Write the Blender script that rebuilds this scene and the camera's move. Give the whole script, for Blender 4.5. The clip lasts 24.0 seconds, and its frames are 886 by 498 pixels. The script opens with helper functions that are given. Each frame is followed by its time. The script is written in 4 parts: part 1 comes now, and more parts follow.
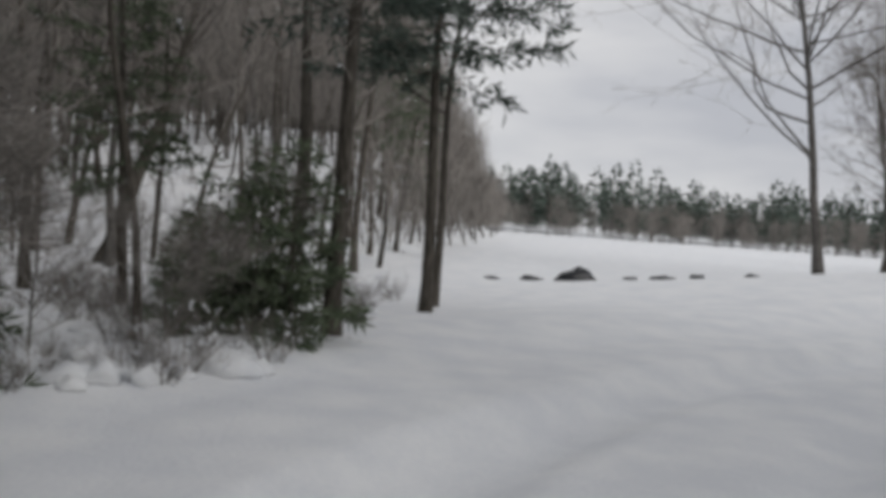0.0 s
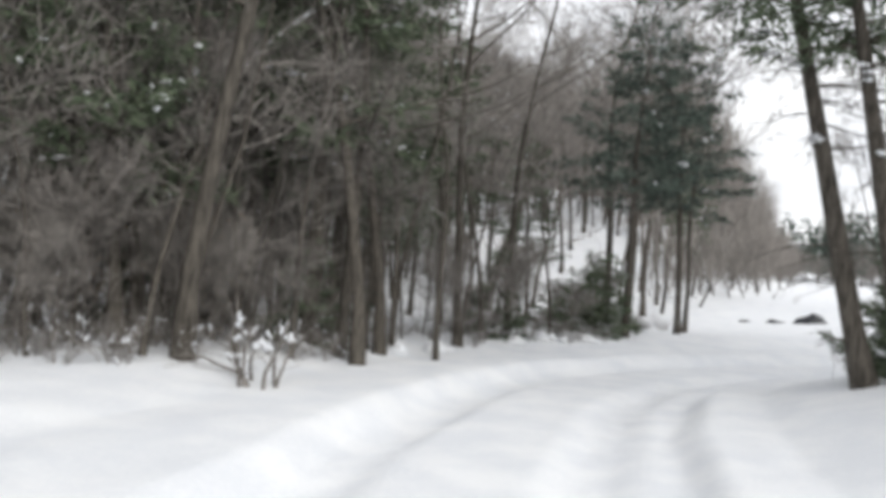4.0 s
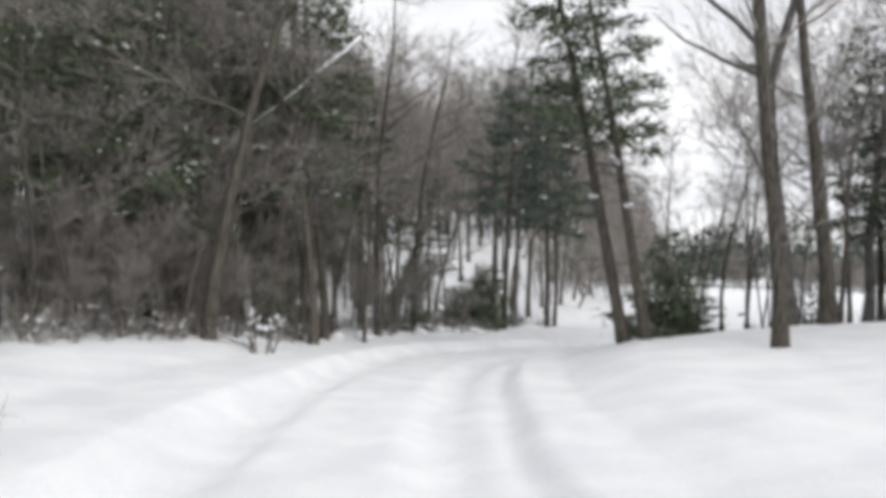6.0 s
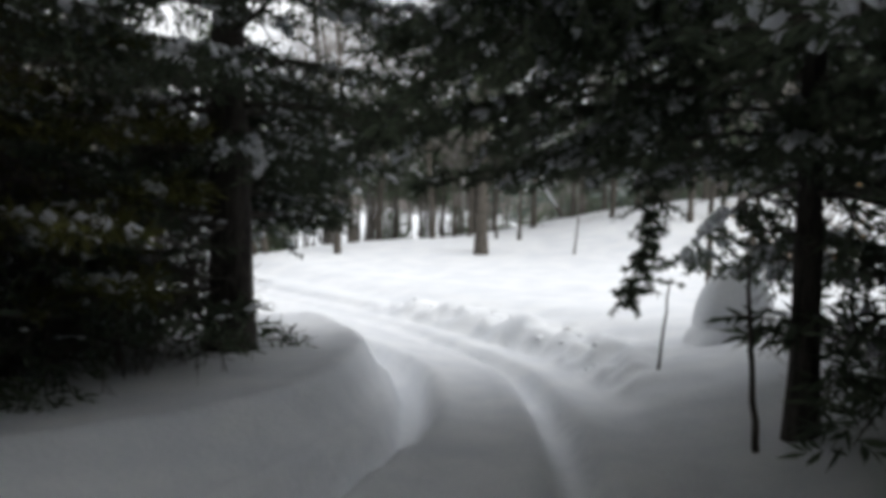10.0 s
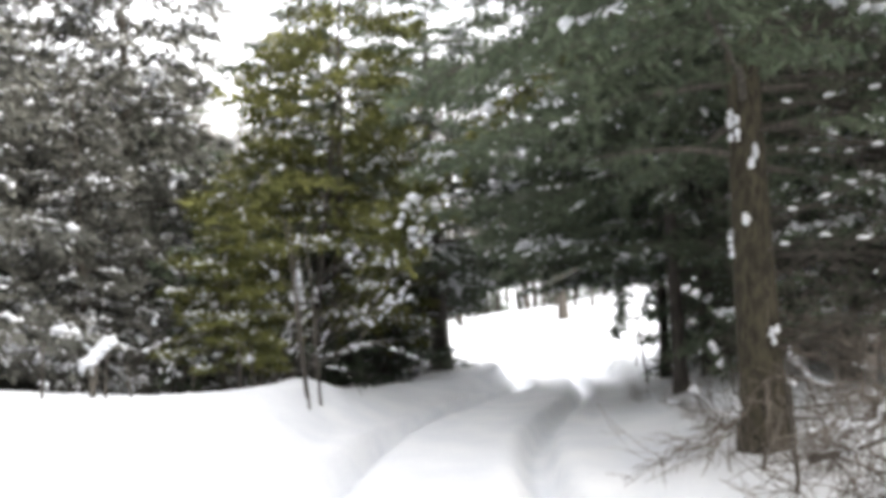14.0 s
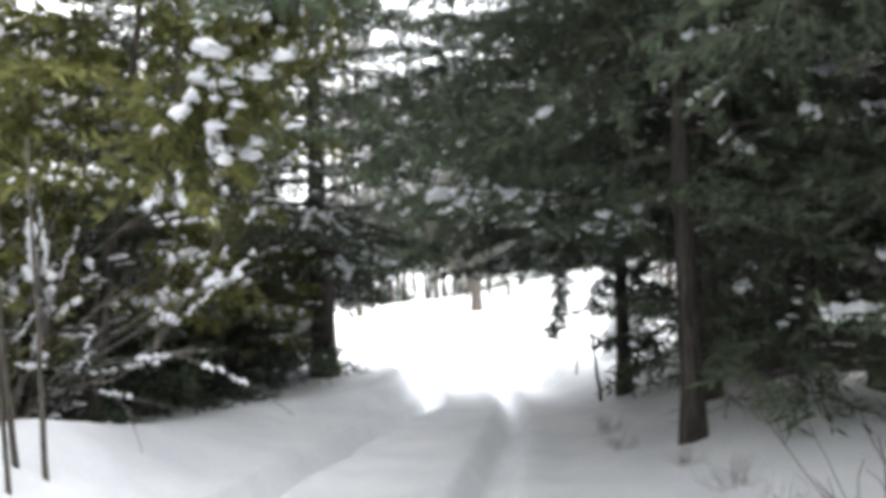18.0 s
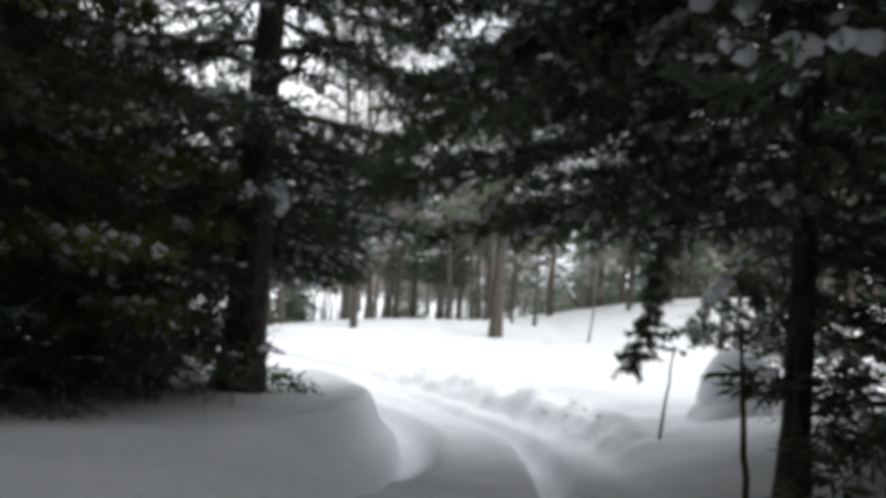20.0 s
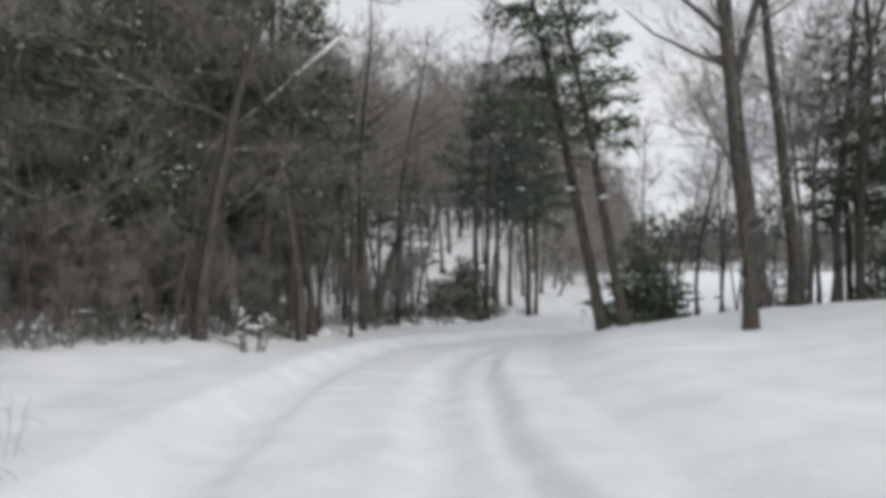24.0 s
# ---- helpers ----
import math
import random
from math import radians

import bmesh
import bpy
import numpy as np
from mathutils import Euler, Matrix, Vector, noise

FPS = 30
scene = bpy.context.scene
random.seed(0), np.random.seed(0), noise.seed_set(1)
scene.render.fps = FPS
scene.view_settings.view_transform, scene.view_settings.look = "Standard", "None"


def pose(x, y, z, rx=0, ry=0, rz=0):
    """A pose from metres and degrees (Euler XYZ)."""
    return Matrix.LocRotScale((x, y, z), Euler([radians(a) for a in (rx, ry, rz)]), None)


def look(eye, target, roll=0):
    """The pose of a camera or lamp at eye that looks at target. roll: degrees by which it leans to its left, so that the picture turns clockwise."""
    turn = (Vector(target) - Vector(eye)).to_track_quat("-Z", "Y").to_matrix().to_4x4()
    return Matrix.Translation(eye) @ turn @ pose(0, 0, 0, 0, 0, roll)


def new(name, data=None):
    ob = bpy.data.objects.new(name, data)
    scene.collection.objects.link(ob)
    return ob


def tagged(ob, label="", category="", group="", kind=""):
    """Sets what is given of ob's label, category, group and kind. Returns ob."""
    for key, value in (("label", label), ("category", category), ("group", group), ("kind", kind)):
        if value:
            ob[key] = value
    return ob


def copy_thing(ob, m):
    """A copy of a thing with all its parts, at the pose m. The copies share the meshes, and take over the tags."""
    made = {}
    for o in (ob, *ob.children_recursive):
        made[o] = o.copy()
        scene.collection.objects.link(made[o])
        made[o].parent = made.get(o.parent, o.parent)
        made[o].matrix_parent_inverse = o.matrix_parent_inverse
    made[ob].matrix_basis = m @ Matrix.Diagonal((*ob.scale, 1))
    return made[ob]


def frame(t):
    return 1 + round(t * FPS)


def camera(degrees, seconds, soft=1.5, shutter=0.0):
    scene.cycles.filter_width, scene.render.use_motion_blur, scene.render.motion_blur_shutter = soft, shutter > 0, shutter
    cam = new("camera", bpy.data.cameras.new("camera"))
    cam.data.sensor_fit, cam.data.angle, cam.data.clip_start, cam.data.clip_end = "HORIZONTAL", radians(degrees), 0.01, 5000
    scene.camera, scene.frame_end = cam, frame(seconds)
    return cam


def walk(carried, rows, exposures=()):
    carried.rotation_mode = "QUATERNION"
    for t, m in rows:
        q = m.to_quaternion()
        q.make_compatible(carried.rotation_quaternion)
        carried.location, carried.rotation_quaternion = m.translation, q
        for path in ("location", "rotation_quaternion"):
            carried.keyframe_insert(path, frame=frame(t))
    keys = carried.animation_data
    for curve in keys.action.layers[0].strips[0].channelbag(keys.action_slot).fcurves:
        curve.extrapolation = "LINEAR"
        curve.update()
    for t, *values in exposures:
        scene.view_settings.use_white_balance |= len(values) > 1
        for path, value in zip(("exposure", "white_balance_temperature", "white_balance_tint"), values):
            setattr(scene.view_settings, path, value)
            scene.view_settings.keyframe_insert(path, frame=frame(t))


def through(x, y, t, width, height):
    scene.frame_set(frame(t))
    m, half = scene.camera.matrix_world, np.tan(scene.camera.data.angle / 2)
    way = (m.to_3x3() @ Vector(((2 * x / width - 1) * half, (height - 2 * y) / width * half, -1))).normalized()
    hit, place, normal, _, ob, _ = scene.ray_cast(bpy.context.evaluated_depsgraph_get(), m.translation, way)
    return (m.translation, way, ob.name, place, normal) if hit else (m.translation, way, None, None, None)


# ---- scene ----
cam = camera(58.0, 24.0, soft=5.0)
PATH = [
    (0, (1.582, 18.901, 1.358), (2.112, 20.83, 1.328), 4.0),
    (0.5, (1.263, 17.593, 1.479), (1.786, 19.523, 1.52), 3.6),
    (1, (0.7, 15.779, 1.594), (1.154, 17.726, 1.637), 1.0),
    (1.5, (0.338, 14.255, 1.639), (0.675, 16.225, 1.702), 3.0),
    (2, (0.211, 12.759, 1.602), (0.388, 14.751, 1.635), 4.1),
    (2.5, (0.106, 11.139, 1.594), (0.131, 13.139, 1.59), 4.5),
    (3, (-0.024, 9.487, 1.525), (-0.111, 11.485, 1.504), 3.5),
    (3.5, (0.063, 7.589, 1.658), (-0.136, 9.579, 1.672), 3.9),
    (5.5, (-0.029, 1.139, 1.614), (-0.175, 3.132, 1.701), 1.3),
    (6, (0.215, -0.473, 1.568), (0.241, 1.524, 1.66), 2.1),
    (6.5, (0.02, -2.179, 1.654), (0.245, -0.192, 1.667), -0.5),
    (7, (-0.302, -4.167, 1.849), (-0.051, -2.184, 1.922), -1.7),
    (7.5, (-1.04, -5.67, 1.908), (-0.591, -3.721, 1.896), -1.2),
    (8, (-2.082, -7.171, 1.778), (-1.363, -5.308, 1.678), -1.4),
    (8.5, (-3.306, -8.76, 1.753), (-2.524, -6.927, 1.594), -4.3),
    (9, (-4.937, -10.46, 1.772), (-3.957, -8.722, 1.637), -3.7),
    (9.5, (-6.262, -11.963, 2.021), (-5.124, -10.323, 1.894), 0.5),
    (10, (-7.634, -13.419, 2.099), (-6.481, -11.787, 2.027), 1.7),
    (10.5, (-8.936, -14.967, 2.344), (-7.798, -13.324, 2.301), -2.1),
    (12.5, (-12.356, -20.205, 2.529), (-11.266, -18.528, 2.523), -1.4),
    (13, (-13.0, -21.241, 2.532), (-11.948, -19.54, 2.533), 0.1),
    (13.5, (-13.525, -22.051, 2.589), (-12.5, -20.336, 2.684), -6.1),
    (14, (-13.93, -22.66, 2.56), (-12.974, -20.906, 2.665), -2.8),
    (14.5, (-14.186, -23.029, 2.541), (-13.168, -21.308, 2.569), -2.8),
    (15, (-14.277, -23.199, 2.561), (-13.25, -21.487, 2.687), -5.3),
    (15.5, (-14.144, -23.004, 2.562), (-13.118, -21.291, 2.682), -6.6),
    (16, (-13.749, -22.43, 2.54), (-12.736, -20.708, 2.622), -6.2),
    (16.5, (-13.335, -21.759, 2.575), (-12.349, -20.019, 2.599), -3.6),
    (17, (-12.801, -20.996, 2.571), (-11.758, -19.298, 2.744), -2.3),
    (17.5, (-12.076, -19.921, 2.598), (-10.974, -18.257, 2.735), -4.1),
    (18, (-11.313, -18.672, 2.433), (-10.164, -17.037, 2.502), -1.7),
    (18.5, (-10.723, -17.293, 2.389), (-9.571, -15.658, 2.371), -3.1),
    (20.5, (-6.579, -12.49, 1.6), (-5.494, -10.82, 1.783), 6.8),
    (21, (-5.556, -11.126, 1.724), (-4.439, -9.469, 1.792), 2.0),
    (21.5, (-4.46, -9.722, 1.735), (-3.434, -8.005, 1.699), 2.6),
    (22, (-3.153, -8.061, 1.794), (-2.438, -6.195, 1.716), 1.8),
    (22.5, (-1.652, -6.314, 1.777), (-1.04, -4.418, 1.945), -0.9),
    (23, (-0.831, -4.723, 1.838), (-0.273, -2.808, 1.981), -1.1),
    (23.5, (-0.128, -2.926, 1.72), (0.26, -0.965, 1.791), -0.6),
    (24, (0.143, -0.932, 1.63), (0.22, 1.066, 1.701), 0.3),
]
walk(cam, [(t, look(eye, target, roll)) for t, eye, target, roll in PATH],
     exposures=[(0, 0.05, 6550, 10), (1.5, 0.6, 6500, 9), (3.5, 0.85, 6500, 9), (6, 0.75, 6550, 10), (7.5, 0.2, 6450, 9), (8.5, -0.05, 6350, 8), (9.2, 0.05, 6350, 8), (10, 0.95, 6450, 9), (10.5, 1.15, 6500, 9), (12.5, 1.95, 6750, 11), (13, 2.0, 6750, 11), (14, 2.35, 6650, 11), (15, 2.1, 6600, 11), (16, 2.35, 6600, 11), (17, 2.4, 6500, 10), (18, 2.65, 6500, 10), (18.5, 2.4, 6500, 10), (20.5, 1.0, 6450, 9), (21.2, 0.8, 6400, 9), (22, -0.35, 6400, 8), (23, 0.25, 6400, 9), (24, 0.35, 6450, 9)])

# ---- sky and sun: a bright overcast winter day ----
world = bpy.data.worlds.new("overcast_sky")
scene.world = world
world.use_nodes = True
wn, wl = world.node_tree.nodes, world.node_tree.links
wn.clear()
sky = wn.new("ShaderNodeTexSky")
sky.sky_type, sky.sun_disc = "NISHITA", False
sky.sun_elevation, sky.sun_rotation = radians(32), radians(150)
dim = wn.new("ShaderNodeMix")
dim.data_type = "RGBA"
coord = wn.new("ShaderNodeTexCoord")
stretch = wn.new("ShaderNodeMapping")
stretch.inputs["Scale"].default_value = (1, 1, 4)
cloud = wn.new("ShaderNodeTexNoise")
cloud.inputs["Scale"].default_value, cloud.inputs["Detail"].default_value = 2.2, 5
tone = wn.new("ShaderNodeValToRGB")
tone.color_ramp.elements[0].position, tone.color_ramp.elements[1].position = 0.35, 0.68
tone.color_ramp.elements[0].color, tone.color_ramp.elements[1].color = (6.7, 6.9, 7.5, 1), (10.2, 10.2, 10.3, 1)
back, out = wn.new("ShaderNodeBackground"), wn.new("ShaderNodeOutputWorld")
dim.inputs["Factor"].default_value = 0.95
back.inputs["Strength"].default_value = 0.071
wl.new(coord.outputs["Generated"], stretch.inputs["Vector"])
wl.new(stretch.outputs["Vector"], cloud.inputs["Vector"])
wl.new(cloud.outputs["Fac"], tone.inputs["Fac"])
wl.new(sky.outputs["Color"], dim.inputs["A"])
wl.new(tone.outputs["Color"], dim.inputs["B"])
wl.new(dim.outputs["Result"], back.inputs["Color"])
wl.new(back.outputs["Background"], out.inputs["Surface"])

sun = new("sun", bpy.data.lights.new("sun", "SUN"))
sun.data.energy, sun.data.angle, sun.data.color = 1.1, radians(40), (1, 0.97, 0.93)
sun.matrix_world = look((0, 0, 60), (-18, 31, 60 - 24))

rng = np.random.default_rng(7)


# ---- materials ----
def material(name, low, high, rough=0.9, scale=8.0, stretch=(1, 1, 1), bump_size=0.0, bump_scale=30.0, vary=0.0, contrast=(0.35, 0.65), through=0.0):
    """Two colours mixed by a broad and a fine noise, a fine relief, and a change of value from piece to piece."""
    m = bpy.data.materials.new(name)
    m.use_nodes = True
    n, l = m.node_tree.nodes, m.node_tree.links
    b = n["Principled BSDF"]
    b.inputs["Roughness"].default_value = rough
    b.inputs["Specular IOR Level"].default_value = 0.25
    co, mp = n.new("ShaderNodeTexCoord"), n.new("ShaderNodeMapping")
    mp.inputs["Scale"].default_value = stretch
    big, fine = n.new("ShaderNodeTexNoise"), n.new("ShaderNodeTexNoise")
    big.inputs["Scale"].default_value, big.inputs["Detail"].default_value = scale, 4
    fine.inputs["Scale"].default_value, fine.inputs["Detail"].default_value = bump_scale, 5
    add = n.new("ShaderNodeMath")
    add.operation = "MULTIPLY_ADD"
    add.inputs[1].default_value = 0.4
    rampn = n.new("ShaderNodeValToRGB")
    rampn.color_ramp.elements[0].position, rampn.color_ramp.elements[1].position = contrast[0] + 0.2, contrast[1] + 0.2
    rampn.color_ramp.elements[0].color, rampn.color_ramp.elements[1].color = (*low, 1), (*high, 1)
    l.new(co.outputs["Object"], mp.inputs["Vector"])
    l.new(mp.outputs["Vector"], big.inputs["Vector"])
    l.new(mp.outputs["Vector"], fine.inputs["Vector"])
    l.new(fine.outputs["Fac"], add.inputs[0])
    l.new(big.outputs["Fac"], add.inputs[2])
    l.new(add.outputs["Value"], rampn.inputs["Fac"])
    last = rampn.outputs["Color"]
    if vary:
        geo, info, hsv = n.new("ShaderNodeNewGeometry"), n.new("ShaderNodeObjectInfo"), n.new("ShaderNodeHueSaturation")
        mix, rng_map = n.new("ShaderNodeMath"), n.new("ShaderNodeMapRange")
        mix.operation = "MULTIPLY_ADD"
        mix.inputs[1].default_value = 0.6
        half = n.new("ShaderNodeMath")
        half.operation = "MULTIPLY"
        half.inputs[1].default_value = 0.4
        l.new(info.outputs["Random"], half.inputs[0])
        l.new(geo.outputs["Random Per Island"], mix.inputs[0])
        l.new(half.outputs["Value"], mix.inputs[2])
        rng_map.inputs["To Min"].default_value, rng_map.inputs["To Max"].default_value = 1 - vary, 1 + vary
        l.new(mix.outputs["Value"], rng_map.inputs["Value"])
        l.new(rng_map.outputs["Result"], hsv.inputs["Value"])
        l.new(last, hsv.inputs["Color"])
        last = hsv.outputs["Color"]
    l.new(last, b.inputs["Base Color"])
    if bump_size:
        bp = n.new("ShaderNodeBump")
        bp.inputs["Strength"].default_value, bp.inputs["Distance"].default_value = 0.8, bump_size
        l.new(add.outputs["Value"], bp.inputs["Height"])
        l.new(bp.outputs["Normal"], b.inputs["Normal"])
    if through:
        b.inputs["Subsurface Weight"].default_value = through
        b.inputs["Subsurface Radius"].default_value = (0.03, 0.035, 0.04)
    return m


SNOW = material("snow", (0.78, 0.80, 0.83), (0.88, 0.89, 0.90), 0.75, 1.3, (1, 1, 1), 0.02, 22)
SNOW_CLUMP = material("clinging_snow", (0.74, 0.76, 0.80), (0.88, 0.89, 0.91), 0.8, 5, (1, 1, 1), 0.01, 40, vary=0.05)
BARK = material("dark_bark", (0.045, 0.04, 0.034), (0.13, 0.116, 0.098), 0.95, 5, (5, 5, 0.8), 0.02, 25, vary=0.25)
# the bark above made darker: shade on backlit trunks, put into the colour
BARK_SHADED = material("shaded_hemlock_bark", (0.03, 0.027, 0.024), (0.09, 0.08, 0.07), 0.95, 5, (5, 5, 0.8), 0.025, 25, vary=0.2)
BARK_GREY = material("grey_bark", (0.06, 0.056, 0.052), (0.16, 0.15, 0.14), 0.95, 4, (4, 4, 1.0), 0.015, 30, vary=0.25)
BARK_MOSS = material("mossy_bark", (0.028, 0.024, 0.018), (0.085, 0.075, 0.05), 0.95, 6, (4, 4, 1.2), 0.02, 26, vary=0.15)
TWIG = material("twigs", (0.17, 0.158, 0.145), (0.31, 0.285, 0.262), 0.95, 3, (1, 1, 1), 0, 12, vary=0.3)
NEEDLE = material("dark_green_needles", (0.07, 0.092, 0.06), (0.135, 0.165, 0.105), 0.8, 2.5, (1, 1, 1), 0, 14, vary=0.45)
NEEDLE_OLIVE = material("olive_green_needles", (0.09, 0.1, 0.032), (0.19, 0.19, 0.06), 0.8, 2.0, (1, 1, 1), 0, 14, vary=0.35)
NEEDLE_BLUE = material("blue_green_needles", (0.058, 0.078, 0.066), (0.115, 0.145, 0.122), 0.8, 2.5, (1, 1, 1), 0, 14, vary=0.4)
NEEDLE_GREY = material("frosted_grey_green_needles", (0.1, 0.102, 0.088), (0.19, 0.188, 0.16), 0.85, 2.5, (1, 1, 1), 0, 14, vary=0.4)
DEADWOOD = material("dry_dead_twigs", (0.11, 0.092, 0.075), (0.22, 0.19, 0.16), 0.95, 4, (1, 1, 1), 0, 14, vary=0.3)
LEAF = material("dead_beech_leaves", (0.22, 0.12, 0.045), (0.38, 0.23, 0.10), 0.8, 3, (1, 1, 1), 0, 20, vary=0.3)
WATER = material("dark_open_water", (0.015, 0.017, 0.02), (0.04, 0.042, 0.045), 0.12, 2)


# ---- the lie of the land ----
ROAD = np.array([(-24, -39), (-19, -30), (-14.7, -22.9), (-12.75, -19.95), (-9.3, -14.7), (-6.6, -11.7), (-3.8, -8.6),
                 (-1.6, -5.6), (-0.75, -3.2), (-0.45, -0.5), (-0.45, 4), (-0.4, 9), (0.1, 14), (1.4, 19), (4.6, 23.5),
                 (10, 27.5), (18, 30.5), (30, 32), (60, 33)], float)


def smoothed(pts, n):
    """A Catmull-Rom curve through the points, n steps to a stretch."""
    p = np.vstack([2 * pts[0] - pts[1], pts, 2 * pts[-1] - pts[-2]])
    u = np.linspace(0, 1, n, endpoint=False)[:, None]
    out = []
    for a, b, c, d in zip(p, p[1:], p[2:], p[3:]):
        out.append(0.5 * (2 * b + (c - a) * u + (2 * a - 5 * b + 4 * c - d) * u**2 + (3 * b - a - 3 * c + d) * u**3))
    return np.vstack(out + [pts[-1:]])


LINE = smoothed(ROAD, 14)


def ramp(v, a, b):
    u = np.clip((np.asarray(v, float) - a) / (b - a), 0, 1)
    return u * u * (3 - 2 * u)


def road_side(x, y):
    """Signed distance from the middle of the drive, to the right of its way out positive, and the nearest point's y."""
    x, y = np.atleast_1d(np.asarray(x, float)), np.atleast_1d(np.asarray(y, float))
    best, side, along = np.full(x.shape, 1e9), np.zeros(x.shape), np.zeros(x.shape)
    for cut in range(0, len(x), 4000):
        some = slice(cut, cut + 4000)
        a, way = LINE[:-1], np.diff(LINE, axis=0)
        qx, qy = x[some, None] - a[None, :, 0], y[some, None] - a[None, :, 1]
        u = np.clip((qx * way[:, 0] + qy * way[:, 1]) / (way**2).sum(1), 0, 1)
        px, py = qx - u * way[:, 0], qy - u * way[:, 1]
        k = np.argmin(px * px + py * py, axis=1)
        r = np.arange(len(k))
        px, py = px[r, k], py[r, k]
        best[some] = px * px + py * py
        side[some] = np.sign(px * way[k, 1] - py * way[k, 0])
        along[some] = a[k, 1] + u[r, k] * way[k, 1]
    return np.sqrt(best) * side, along


def bump(x, y, cx, cy, sx, sy):
    return np.exp(-(((x - cx) / sx) ** 2 + ((y - cy) / sy) ** 2) / 2)


def slope(y):
    """The fall of the land along the drive."""
    return 0.08 + 0.98 * ramp(-y, 3, 19) - 0.3 * ramp(y, 8, 30)


EDGE_Y = [10, 14, 17, 20, 24, 25.2, 26.2, 28.5, 32, 45, 70, 120]
EDGE_X = [-6.5, -4.6, -3.2, -2.2, -0.3, 1.0, 1.7, 2.6, 4.4, 6.5, 18, 37]


def land(x, y):
    """The snow's height away from the drive."""
    x, y = np.asarray(x, float), np.asarray(y, float)
    z = slope(y) + 0.36
    z = z + 3.2 * bump(x, y, 26, 6, 7.6, 10) + 1.6 * bump(x, y, -21, -14, 5, 8) + 0.35 * bump(x, y, 6, -8, 4, 4)
    z = z + 0.27 * bump(x, y, 8, 14, 3.6, 5) + 0.25 * bump(x, y, 14.5, 13, 4, 5) + 0.25 * bump(x, y, 17.5, 8.5, 3.5, 3.5)
    z = z + 0.1 * bump(x, y, -4.4, -4.6, 1.6, 1.8) + 0.3 * bump(x, y, 9, 14, 3, 3) + 1.2 * bump(x, y, 25, 39, 7, 6)
    z = z + 0.6 * bump(x, y, 23, 18, 5, 5) + 0.2 * bump(x, y, -3, 3, 2, 3) + 0.15 * bump(x, y, -10.5, -12.5, 1.5, 1.5) + 0.2 * bump(x, y, -9.9, -12.2, 0.45, 0.45)
    z = z - 0.16 * bump(x, y, -8, -18, 2, 2.5) - 0.15 * bump(x, y, -2.2, -10, 1.5, 1.5) - 0.4 * bump(x, y, -3, 42, 14, 7)
    z = z + 0.03 * np.clip(y - 43, 0, 400) * ramp(x, -20, 10)
    z = z + 4.6 * ramp(y + 0.9 * ramp(-x, 2, 30) * 18, 46, 66) * ramp(x, -60, -40) * (1 - ramp(x - np.interp(y, EDGE_Y, EDGE_X), -9, -1))
    wooded = 1 - ramp(x - np.interp(y, EDGE_Y, EDGE_X), -16, -1)
    return z + 6 * ramp(y, 58, 120) * wooded + 3 * ramp(-x, 22, 70)


